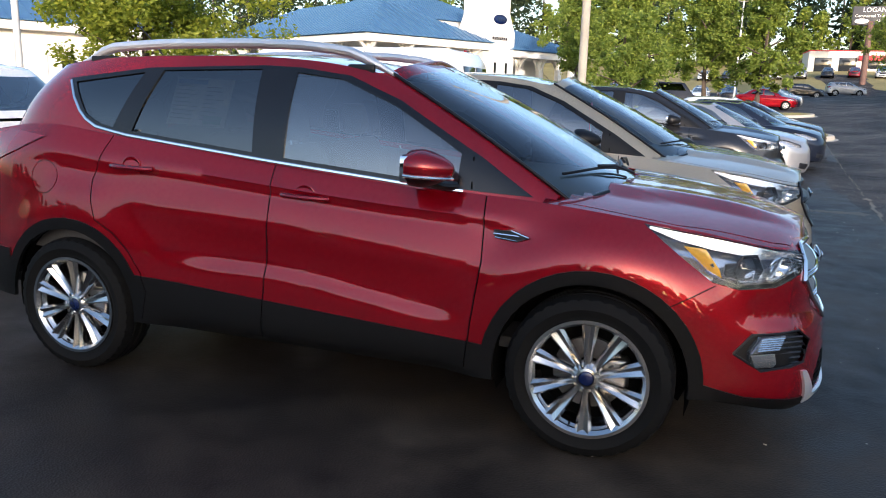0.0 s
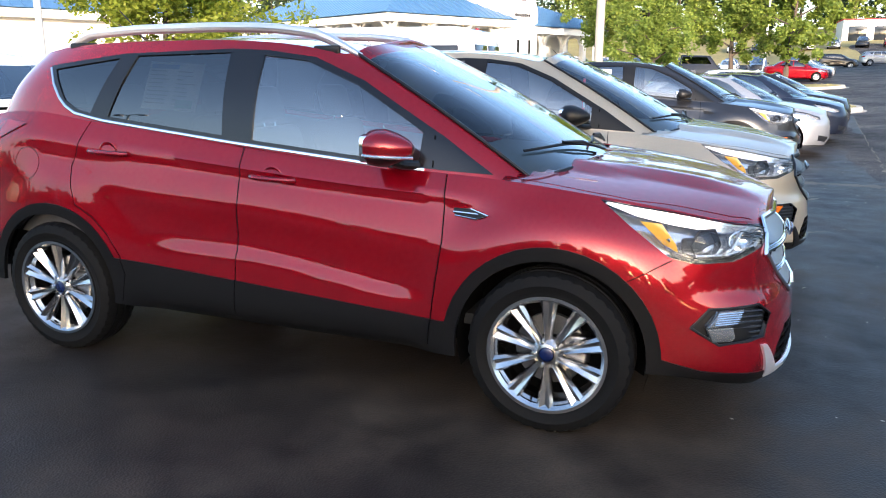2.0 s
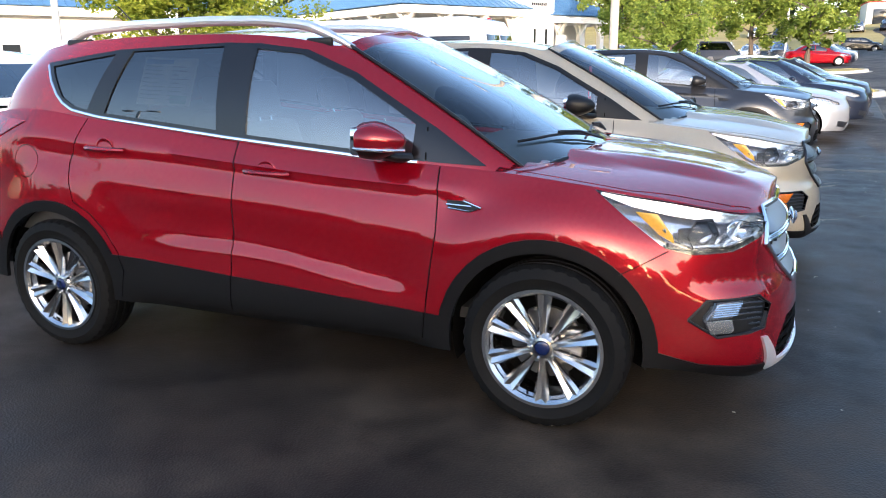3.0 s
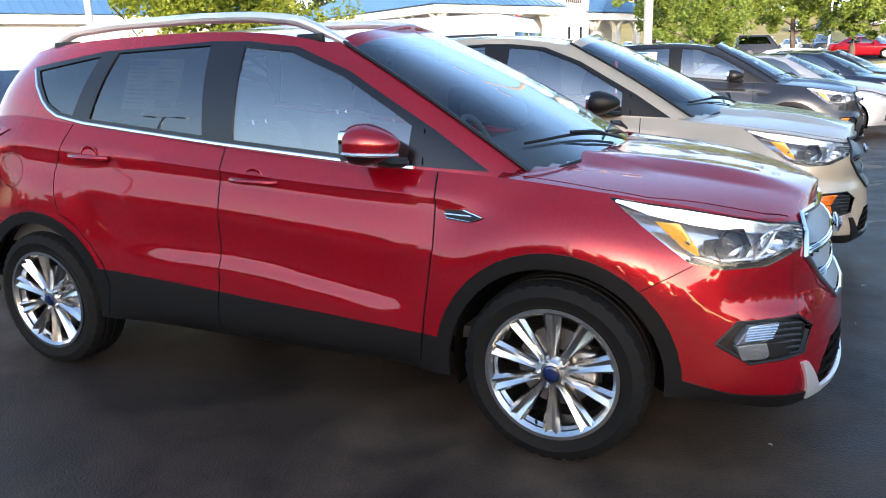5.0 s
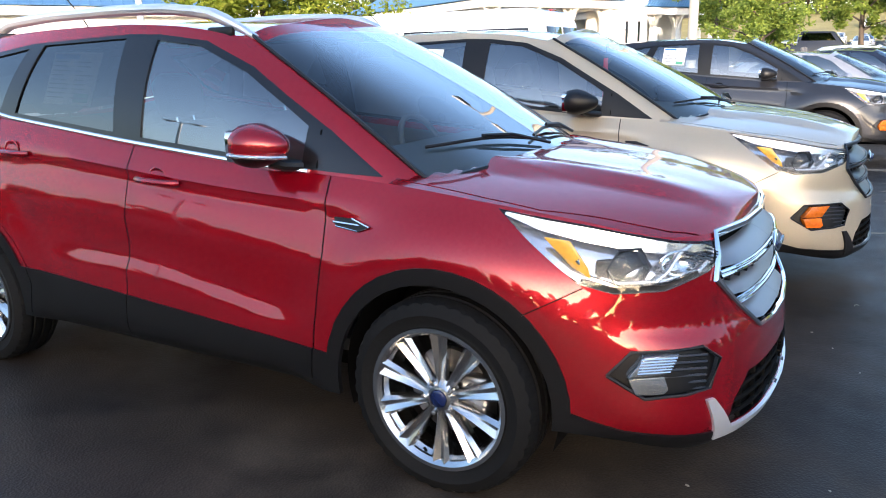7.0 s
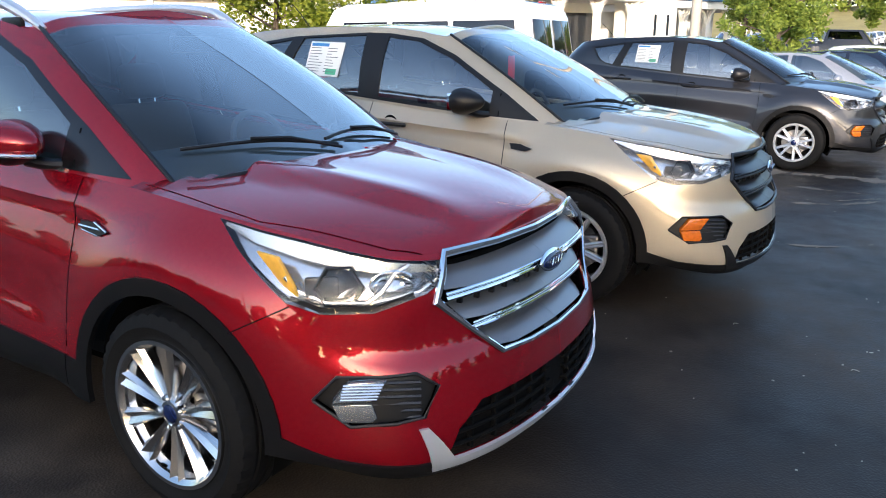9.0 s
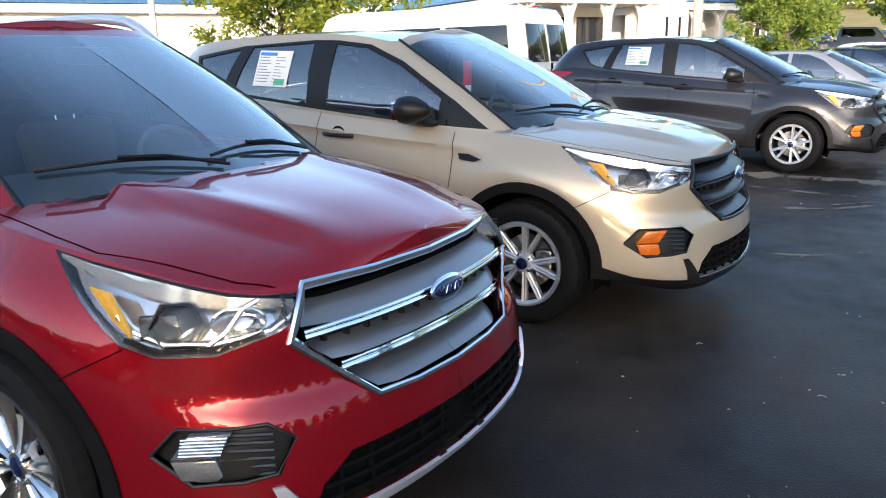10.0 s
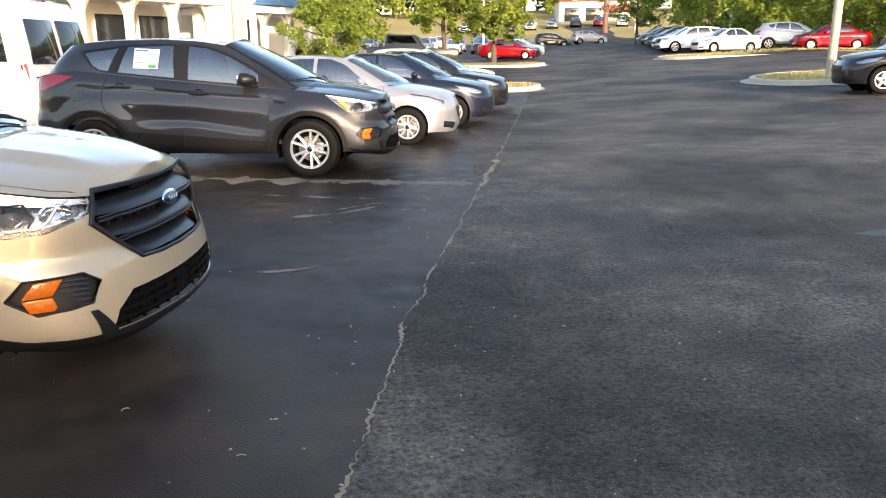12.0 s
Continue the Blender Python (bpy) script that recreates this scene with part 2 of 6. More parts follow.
def sheet(rows):
    """A grid of quads through rows of points."""
    bm = bmesh.new()
    bm.faces.layers.int.new("tag")
    vs = [[bm.verts.new(p) for p in r] for r in rows]
    for a, b in zip(vs, vs[1:]):
        for i in range(len(a) - 1):
            bm.faces.new((a[i], a[i + 1], b[i + 1], b[i]))
    return bm
# ---- cars ----
# Car space: x forward from the front axle, y to the car's left, z up from the ground. The right half is built, then mirrored.
BODY, ARCH, CLAD, SEAM, FDOOR, RDOOR, HEADLAMP, GRILLE, LOWER, SKID, FOG, TAILLAMP, TRIM, FGLASS, RGLASS, QGLASS, SCREEN, BACKLIGHT, HOOD, FUEL = range(20)


def suv_spec():
    return dict(
        plan=[(0.955, 0), (0.945, 0.2), (0.915, 0.40), (0.86, 0.56), (0.77, 0.695), (0.62, 0.80), (0.42, 0.868), (0.15, 0.905), (-0.2, 0.915),
              (-1.3, 0.915), (-2.5, 0.915), (-2.9, 0.91), (-3.2, 0.87), (-3.42, 0.78), (-3.53, 0.62), (-3.57, 0.4), (-3.58, 0)],
        zt=graph((0.96, 0.925), (0.8, 0.93), (0.45, 0.985), (0.19, 1.02), (-0.3, 1.07), (-0.87, 1.10), (-1.59, 1.16), (-2.45, 1.245), (-2.9, 1.29), (-3.3, 1.25), (-3.6, 1.17)),
        zb=graph((0.96, 0.235), (0.7, 0.29), (0.45, 0.325), (-0.4, 0.30), (-2.3, 0.32), (-3.1, 0.36), (-3.6, 0.36)),
        low=graph((0.20, 0.12), (0.30, 0.06), (0.335, 0.02), (0.40, 0.004), (0.47, 0.008), (0.56, 0.016), (0.66, 0.024), (0.80, 0.034), (0.92, 0.036), (1.3, 0.036)),
        top=graph((0, 0.10), (0.04, 0.075), (0.10, 0.042), (0.18, 0.016), (0.3, 0)),
        front=graph((0.20, 0.10), (0.25, 0.02), (0.30, -0.03), (0.37, -0.04), (0.45, -0.034), (0.54, -0.022), (0.60, -0.008), (0.635, 0.008), (0.66, 0.026), (0.70, 0.031), (0.76, 0.034), (0.81, 0.039), (0.87, 0.058), (0.93, 0.10), (1.0, 0.15)),
        rear=graph((0.3, 0.08), (0.4, 0.0), (0.7, 0.0), (0.8, 0.03), (1.0, 0.05), (1.3, 0.11)),
        hood=graph((0.96, 0.925), (0.88, 0.975), (0.75, 1.015), (0.4, 1.075), (0.0, 1.12), (-0.35, 1.155)),
        base=[(0.07, 0), (0.04, 0.3), (-0.035, 0.53), (-0.205, 0.715), (-0.56, 0.778), (-1.0, 0.785), (-1.6, 0.785), (-2.4, 0.77), (-2.9, 0.735), (-3.2, 0.66), (-3.38, 0.52), (-3.45, 0.3), (-3.46, 0)],
        basez=[1.118, 1.112, 1.094, 1.048, 1.068, 1.105, 1.16, 1.24, 1.285, 1.26, 1.22, 1.2, 1.2],
        roof=[(-0.98, 0), (-0.99, 0.3), (-1.02, 0.46), (-1.09, 0.555), (-1.3, 0.585), (-1.5, 0.595), (-1.8, 0.60), (-2.3, 0.59), (-2.7, 0.57), (-2.97, 0.53), (-3.08, 0.42), (-3.10, 0.25), (-3.10, 0)],
        roofz=[1.645, 1.64, 1.625, 1.59, 1.625, 1.645, 1.655, 1.65, 1.632, 1.60, 1.585, 1.58, 1.58],
        pillar=2.72, back=9.6, crown=0.03, bulge=0.028, dome=0.028,
        wheels=(0.0, -2.69), tyre=0.356, arch=0.405, flare=0.462, axle=0.36, floor=0.45, crease=1.0)


def shape(S):
    """The functions of a body's surface."""
    plan = [Vector((x, -y)) for x, y in S["plan"]]
    n = len(plan) - 1
    xr = plan[-1].x

    def lower(s, v):
        c = catmull(plan, s)
        t = (catmull(plan, min(s + 0.02, n)) - catmull(plan, max(s - 0.02, 0))).normalized()
        nrm = Vector((-t.y, t.x))
        if nrm.y > 0 or (s < 0.3 and nrm.x < 0):
            nrm = -nrm
        if s > n - 0.3:
            nrm = Vector((-1, 0))
        z = S["zb"](c.x) + (S["zt"](c.x) - S["zb"](c.x)) * v
        d = S["low"](z) + S["top"](S["zt"](c.x) - z)
        k = S["crease"]
        if k:
            # upper character line and the ledge low on the doors
            zc = 0.965 + 0.07 * (-0.5 - c.x)
            d += 0.019 * k * smooth(zc + 0.012, zc - 0.012, z) * smooth(zc - 0.2, zc - 0.02, z) * smooth(0.0, -0.5, c.x) * smooth(-3.2, -2.6, c.x)
            zl = 0.635 - 0.115 * smooth(-1.6, -0.45, c.x)
            on = smooth(-2.2, -1.8, c.x) * smooth(-0.45, -0.75, c.x)
            d += k * on * 0.020 * smooth(zl - 0.004, zl + 0.05, z) * smooth(zl + 0.30, zl + 0.06, z)
        for w in S["wheels"]:
            r = math.hypot(c.x - w, z - S["axle"])
            d = d * smooth(S["flare"] - 0.02, S["flare"] + 0.22, r) + 0.002 * (1 - smooth(0.5, 0.7, r))
        wf, wr = smooth(S["plan"][6][0], S["plan"][3][0], c.x), smooth(xr + 0.45, xr + 0.15, c.x)
        d = d * (1 - wf) * (1 - wr) + S["front"](z) * wf + S["rear"](z) * wr
        return Vector((c.x - nrm.x * d, min(c.y - nrm.y * d, 0), z))

    def green(s, w):
        a, b = catmull([(x, -y, z) for (x, y), z in zip(S["base"], S["basez"])], s), catmull([(x, -y, z) for (x, y), z in zip(S["roof"], S["roofz"])], s)
        p = a.lerp(b, w)
        t = (catmull([(x, -y, 0) for x, y in S["base"]], min(s + 0.05, len(S["base"]) - 1)) - catmull([(x, -y, 0) for x, y in S["base"]], max(s - 0.05, 0))).normalized()
        nrm = Vector((-t.y, t.x, 0))
        if nrm.y > 0 or (s < 0.4 and nrm.x < 0):
            nrm = -nrm
        if s > len(S["base"]) - 1.4:
            nrm = Vector((-1, 0, 0))
        p += (nrm + Vector((0, 0, 0.35))) * S["bulge"] * math.sin(math.pi * w)
        return Vector((p.x, min(p.y, 0), p.z))
    return lower, green, n


def even(f, n, count):
    """Parameter values at even steps of length along f."""
    us = [n * i / 600 for i in range(601)]
    ps = [f(u) for u in us]
    run = [0.0]
    for a, b in zip(ps, ps[1:]):
        run.append(run[-1] + (b - a).length)
    return [float(np.interp(run[-1] * k / count, run, us)) for k in range(count + 1)]


def shells(S, cols=120, rows=26):
    """Right-hand sheets of the lower body, hood, glasshouse and roof."""
    lower, green, n = shape(S)
    layer = lambda bm: bm.faces.layers.int["tag"]
    us = even(lambda u: lower(u, 0.6), n, cols)
    low = sheet([[lower(u, k / rows) for u in us] for k in range(rows + 1)])
    edge = [lower(u, 1.0) for u in us]
    xc = S["base"][3][0] - 0.02
    front = [p for p in edge if p.x > xc - 0.05 or S.get("deck")]
    lines = []
    for k in range(15):
        t = k / 14
        row = []
        for p in front:
            y = p.y * (1 - t)
            z = p.z + (S["hood"](p.x) - p.z) * (1 - (1 - t) ** 2.2)
            yc = 0.52 - 0.20 * (p.x + 0.3) / 1.1
            z += S["dome"] * (smooth(yc + 0.022, yc - 0.012, abs(y)) - 0.6 * smooth(yc - 0.03, yc - 0.2, abs(y))) * smooth(0.9, 0.5, p.x) * smooth(0.9, 0.6, abs(y) / max(abs(p.y), 0.01)) * smooth(0.05, 0.2, t)
            row.append(Vector((p.x, y, z)))
        lines.append(row)
    hood = sheet(lines)
    m = len(S["base"]) - 1
    gs = even(lambda u: green(u, 0.5), m, cols)
    gs = sorted(set(gs + [S["pillar"], S["back"]]))
    house = sheet([[green(u, k / 14) for u in gs] for k in range(15)])
    house.faces.ensure_lookup_table()
    lay = layer(house)
    for k in range(14):
        for i in range(len(gs) - 1):
            f = house.faces[k * (len(gs) - 1) + i]
            u = (gs[i] + gs[i + 1]) / 2
            f[lay] = SCREEN if u < S["pillar"] and k < 13 else BACKLIGHT if u > S["back"] and 1 < k < 12 else BODY
    rim = [green(u, 1.0) for u in gs]
    lines = []
    for k in range(9):
        t = k / 8
        lines.append([Vector((p.x, p.y * (1 - t), p.z + S["crown"] * (1 - (1 - t) ** 2) * smooth(0, 0.25, abs(p.y)) )) for p in rim])
    roof = sheet(lines)
    for bm in (low, hood, house, roof):
        bmesh.ops.reverse_faces(bm, faces=bm.faces[:])
        bmesh.ops.remove_doubles(bm, verts=bm.verts[:], dist=0.0003)
    return low, hood, house, roof


def circle(cx, cz, r, n=36):
    return [(cx + r * math.cos(2 * math.pi * k / n), cz + r * math.sin(2 * math.pi * k / n)) for k in range(n)]


def on_side(tree, x, z):
    hit = tree.ray_cast(Vector((x, -3, z)), Vector((0, 1, 0)))
    return hit[0] if hit[0] else Vector((x, -0.85, z))


def on_front(tree, y, z):
    hit = tree.ray_cast(Vector((3, y, z)), Vector((-1, 0, 0)))
    return hit[0] if hit[0] else Vector((0.8, y, z))


def strip(points, normals, width, depth):
    """A moulding of rectangular section along points."""
    bm = bmesh.new()
    rings = []
    for i, p in enumerate(points):
        d = (points[min(i + 1, len(points) - 1)] - points[max(i - 1, 0)]).normalized()
        n = normals[i] if isinstance(normals, list) else normals
        w = d.cross(n).normalized()
        wd = width[i] if isinstance(width, list) else width
        rings.append([bm.verts.new(p + w * wd * a + n * depth * b) for a, b in ((-0.5, 0), (-0.5, 0.6), (-0.25, 1), (0.25, 1), (0.5, 0.6), (0.5, 0))])
    for a, b in zip(rings, rings[1:]):
        for k in range(6):
            bm.faces.new((a[k], a[(k + 1) % 6], b[(k + 1) % 6], b[k]))
    bm.faces.new(rings[0])
    bm.faces.new(rings[-1][::-1])
    bmesh.ops.recalc_face_normals(bm, faces=bm.faces[:])
    return bm


# ---- wheels ----
def tyre_mesh(R, rim, wide, grooves=True):
    h = wide / 2
    prof = [(rim - 0.012, -h * 0.80), (rim + 0.004, -h * 0.93), (rim + 0.02, -h * 0.97), (rim + (R - rim) * 0.45, -h * 1.05), (R - 0.03, -h * 0.98), (R - 0.012, -h * 0.90), (R - 0.003, -h * 0.72)]
    if grooves:
        for k in (-0.45, 0.0, 0.45):
            prof += [(R, h * (k - 0.09)), (R - 0.008, h * (k - 0.07)), (R - 0.008, h * (k + 0.07)), (R, h * (k + 0.09))]
    prof += [(R - 0.003, h * 0.72), (R - 0.03, h * 0.98), (rim + (R - rim) * 0.45, h * 1.05), (rim - 0.012, h * 0.8)]
    bm = lathe(prof, 120)
    n = len(prof)
    if grooves:
        # sipes across both shoulders
        bm.verts.ensure_lookup_table()
        for k in range(0, 120, 3):
            for i in (5, 6, n - 4):
                v = bm.verts[k * n + i]
                s = 1 - 0.007 / R
                v.co.x, v.co.z = v.co.x * s, v.co.z * s
    return bm


def spoke_block(r0, r1, w0, w1, y0, y1, a, deep=0.03, lean=0.0, ridge=0.006):
    """One tapered spoke from radius r0 to r1, at angle a, with a ridged outer face."""
    bm = bmesh.new()
    rings = []
    for k in range(7):
        t = k / 6
        r, w, y = r0 + (r1 - r0) * t, w0 + (w1 - w0) * t, y0 + (y1 - y0) * t ** 1.6
        x0 = lean * t
        rings.append([bm.verts.new(p) for p in ((x0 - w / 2, y + deep, r), (x0 - w / 2, y + ridge, r), (x0 - w * 0.3, y, r), (x0, y + ridge * 0.9, r), (x0 + w * 0.3, y, r), (x0 + w / 2, y + ridge, r), (x0 + w / 2, y + deep, r))])
    for p, q in zip(rings, rings[1:]):
        for k in range(7):
            bm.faces.new((p[k], p[(k + 1) % 7], q[(k + 1) % 7], q[k]))
    bm.faces.new(rings[0])
    bm.faces.new(rings[-1][::-1])
    bmesh.ops.recalc_face_normals(bm, faces=bm.faces[:])
    bm.transform(Matrix.Rotation(a, 4, "Y"))
    return bm


def wheel(parent, x, y, S, style, low=False):
    """A wheel with its outer face towards -y; style: ten (polished pairs), five (twin spokes), many."""
    R, rim = S["tyre"], S["tyre"] - 0.096 if style == "ten" else S["tyre"] - 0.112
    w = part("wheel", lathe([(rim - 0.012, 0.09), (rim - 0.03, 0.05), (rim - 0.035, -0.06), (rim - 0.014, -0.085), (rim - 0.006, -0.105), (rim - 0.014, -0.108), (rim - 0.022, -0.10), (rim - 0.022, -0.085)], 64), RIMDARK if style != "ten" else RIM, parent)
    w.location = (x, y, R)
    mat = RIM if style == "ten" else ALLOY
    part("tyre", tyre_mesh(R, rim, 0.225, not low), RUBBER, w, "black rubber tyre")
    part("rim_lip", lathe([(rim - 0.03, -0.085), (rim - 0.03, -0.096), (rim - 0.016, -0.112), (rim - 0.002, -0.112), (rim, -0.10)], 64), mat, w)
    if low:
        for k in range(5):
            part("spoke", spoke_block(0.03, rim - 0.025, 0.08, 0.05, -0.10, -0.10, 2 * math.pi * k / 5), mat, w)
        part("back_plate", lathe([(0.001, 0.02), (rim - 0.03, 0.02)], 24), RIMDARK, w)
        return w
    n = 5
    for k in range(n):
        a = 2 * math.pi * k / n + math.radians(18)
        if style == "ten":
            for s in (-1, 1):
                part("spoke", spoke_block(0.036, rim - 0.010, 0.024, 0.078, -0.088, -0.108, a + s * math.radians(18) * 0.98, 0.045, 0.0, 0.014), mat, w)
        else:
            for s in (-1, 1):
                part("spoke", spoke_block(0.045, rim - 0.015, 0.032, 0.032, -0.085, -0.106, a + s * math.radians(6), 0.035, s * 0.032, 0.005), mat, w)
        part("lug_nut", moved(lathe([(0.001, -0.104), (0.008, -0.102), (0.011, -0.085), (0.011, -0.07)], 6), Matrix.Translation((0.056 * math.sin(a + 0.63), 0, 0.056 * math.cos(a + 0.63)))), CHROME, w)
    part("hub", lathe([(0.034, -0.096), (0.044, -0.093), (0.050, -0.084), (0.066, -0.074), (0.072, -0.055), (0.05, -0.04)], 40), mat, w)
    part("centre_cap", lathe([(0.0005, -0.103), (0.022, -0.102), (0.030, -0.098), (0.034, -0.09)], 32), BADGE, w, "blue centre cap")
    part("brake_disc", lathe([(0.07, -0.01), (0.155, -0.01), (0.155, 0.015), (0.07, 0.015)], 48), DISC, w, "steel brake disc")
    cal = box((0.05, -0.045, -0.085), (0.165, 0.04, 0.085), 0.02, 3)
    cal = merge(cal, moved(lathe([(0.0005, -0.065), (0.022, -0.065), (0.026, -0.03)], 20), Matrix.Translation((0.105, 0, 0.035))), moved(lathe([(0.0005, -0.065), (0.022, -0.065), (0.026, -0.03)], 20), Matrix.Translation((0.105, 0, -0.035))))
    part("brake_caliper", cal, DISC, w)
    part("valve", tube([(-0.06, -0.085, -rim + 0.045), (-0.055, -0.105, -rim + 0.065)], 0.005), DARK, w)
    part("dust_shield", lathe([(0.0005, 0.03), (rim - 0.04, 0.03)], 32), DARK, w)
    return w


def wells(S, half, car):
    """Wheel-well liners."""
    for w in S["wheels"]:
        one = lathe([(S["arch"] + 0.012, half - 0.92 + 0.015), (S["arch"] + 0.012, -0.52), (0.001, -0.50)], 40)
        one.transform(Matrix.Translation((w, 0, S["axle"])))
        bmesh.ops.delete(one, geom=[f for f in one.faces if f.calc_center_median().z < S["zb"](w) - 0.06], context="FACES")
        part("wheel_well", mirrored(one, False), DARK, car)
        part("wheel_well", one, DARK, car)


def seat(parent, x, y, mat, headrest=True):
    s = part("seat", merge(box((x - 0.22, y - 0.25, 0.52), (x + 0.30, y + 0.25, 0.70), 0.06, 3),
                           moved(box((-0.07, -0.25, 0), (0.07, 0.25, 0.62), 0.06, 3), pose(x - 0.22, y, 0.62, 0, -16))), mat, parent)
    if headrest:
        part("headrest", moved(box((-0.05, -0.13, 0.64), (0.05, 0.13, 0.83), 0.045, 3), pose(x - 0.22, y, 0.62, 0, -14)), mat, s)
        for dy in (-0.05, 0.05):
            part("headrest_post", moved(tube([(0, dy, 0.58), (0, dy, 0.68)], 0.006), pose(x - 0.22, y, 0.62, 0, -14)), CHROME, s)


def cabin(car, S, cloth, lower):
    us = [0.2 + k * 0.4 for k in range(int((len(S["plan"]) - 1.4) / 0.4) + 1)]
    rows = []
    for v in (0.30, 0.45, 0.6, 0.75, 0.9, 0.985):
        row = []
        for u in us:
            p = lower(u, v)
            c = Vector((p.x * 0.93 - 0.12, p.y * 0.93 if abs(p.y) > 0.1 else p.y, p.z))
            row.append(c)
        rows.append(row)
    bm = sheet(rows)
    bmesh.ops.delete(bm, geom=[f for f in bm.faces if f.calc_center_median().x > min(S["base"][3][0] - 0.1, -0.43)], context="FACES")
    part("door_trim", mirrored(bm), SEAT, car)
    xb = S["base"][0][0]
    part("cabin_floor", box((S["plan"][-1][0] + 0.25, -0.76, 0.40), (xb - 0.1, 0.76, S["floor"])), SEAT, car)
    z = S["basez"][0]
    part("dashboard", merge(moved(box((-0.62, -0.70, -0.20), (0.0, 0.70, 0.0), 0.07, 3), pose(xb - 0.16, 0, z - 0.035, 0, 3)), box((xb - 0.95, -0.30, 0.6), (xb - 0.5, 0.30, z - 0.1), 0.05, 2)), SEAT, car)
    wheel_rim = part("steering_wheel", moved(lathe([(0.18 + 0.016 * math.cos(a), 0.016 * math.sin(a)) for a in [k * math.pi / 4 for k in range(8)]], 32, closed=True), pose(xb - 0.86, 0.38, z - 0.08, 0, 0, 90) @ pose(0, 0, 0, 65 - 90)), SEAT, car)
    part("wheel_hub", moved(box((-0.17, -0.02, -0.045), (0.17, 0.02, 0.045), 0.02), pose(xb - 0.86, 0.38, z - 0.08, 0, 0, 90) @ pose(0, 0, 0, 65 - 90)), SEAT, wheel_rim)
    for y in (-0.38, 0.38):
        seat(car, xb - 1.35, y, cloth)
    seat(car, xb - 2.25, -0.40, cloth)
    seat(car, xb - 2.25, 0.40, cloth)
    xr = S["roof"][0][0]
    part("rear_view_mirror", moved(box((-0.015, -0.12, -0.035), (0.015, 0.12, 0.035), 0.012), pose(xr + 0.18, 0, S["roofz"][0] - 0.12)), SAIL, car)


def sticker(parent, corner, u, v, mat_head):
    """A printed price sheet: corner, the way along it and the way up it."""
    n = u.cross(v).normalized()

    def slab(a, b, c, d, lift, mat, name, par):
        bm = bmesh.new()
        ps = [corner + u * p + v * q + n * lift for p, q in ((a, b), (c, b), (c, d), (a, d))]
        f = bm.faces.new([bm.verts.new(p) for p in ps])
        r = bmesh.ops.extrude_face_region(bm, geom=[f])
        for e in r["geom"]:
            if isinstance(e, bmesh.types.BMVert):
                e.co += n * 0.001
        bmesh.ops.recalc_face_normals(bm, faces=bm.faces[:])
        return part(name, bm, mat, par)
    s = slab(0, 0, 1, 1, 0, PAPER, "price_sheet", parent)
    s["label"] = "white printed price sheet on the window"
    slab(0.04, 0.86, 0.55, 0.95, 0.0016, mat_head, "print_bar", s)
    rnd = random.Random(3)
    for k in range(9):
        y = 0.80 - k * 0.085
        slab(0.05, y, 0.05 + rnd.uniform(0.25, 0.42), y + 0.018, 0.0016, PRINT, "print_bar", s)
        slab(0.55, y, 0.55 + rnd.uniform(0.12, 0.38), y + 0.018, 0.0016, PRINT, "print_bar", s)
    slab(0.62, 0.05, 0.92, 0.22, 0.0016, PRINTGREEN, "print_bar", s)


def badge(parent, p, w, h, tilt=0.0):
    """An oval badge facing +x: chrome rim, blue field, script as a plain bright stroke."""
    b = bmesh.new()
    bmesh.ops.create_uvsphere(b, u_segments=32, v_segments=12, radius=1)
    b.transform(Matrix.Diagonal((0.012, w / 2, h / 2, 1)))
    b.transform(pose(*p, 0, tilt, 0))
    o = part("badge", b, CHROME, parent, "oval chrome badge with a blue field")
    c = bmesh.new()
    bmesh.ops.create_uvsphere(c, u_segments=32, v_segments=12, radius=1)
    c.transform(Matrix.Diagonal((0.012, w / 2 - 0.009, h / 2 - 0.009, 1)))
    c.transform(pose(p[0] + 0.004, p[1], p[2], 0, tilt, 0))
    part("badge_field", c, BADGE, o)
    pts = [(p[0] + 0.0165, p[1] + w * (-0.28 + 0.56 * k / 24), p[2] + h * 0.16 * math.sin(k * 1.15)) for k in range(25)]
    part("badge_stroke", tube(pts, 0.0025, 5), CHROME, o)


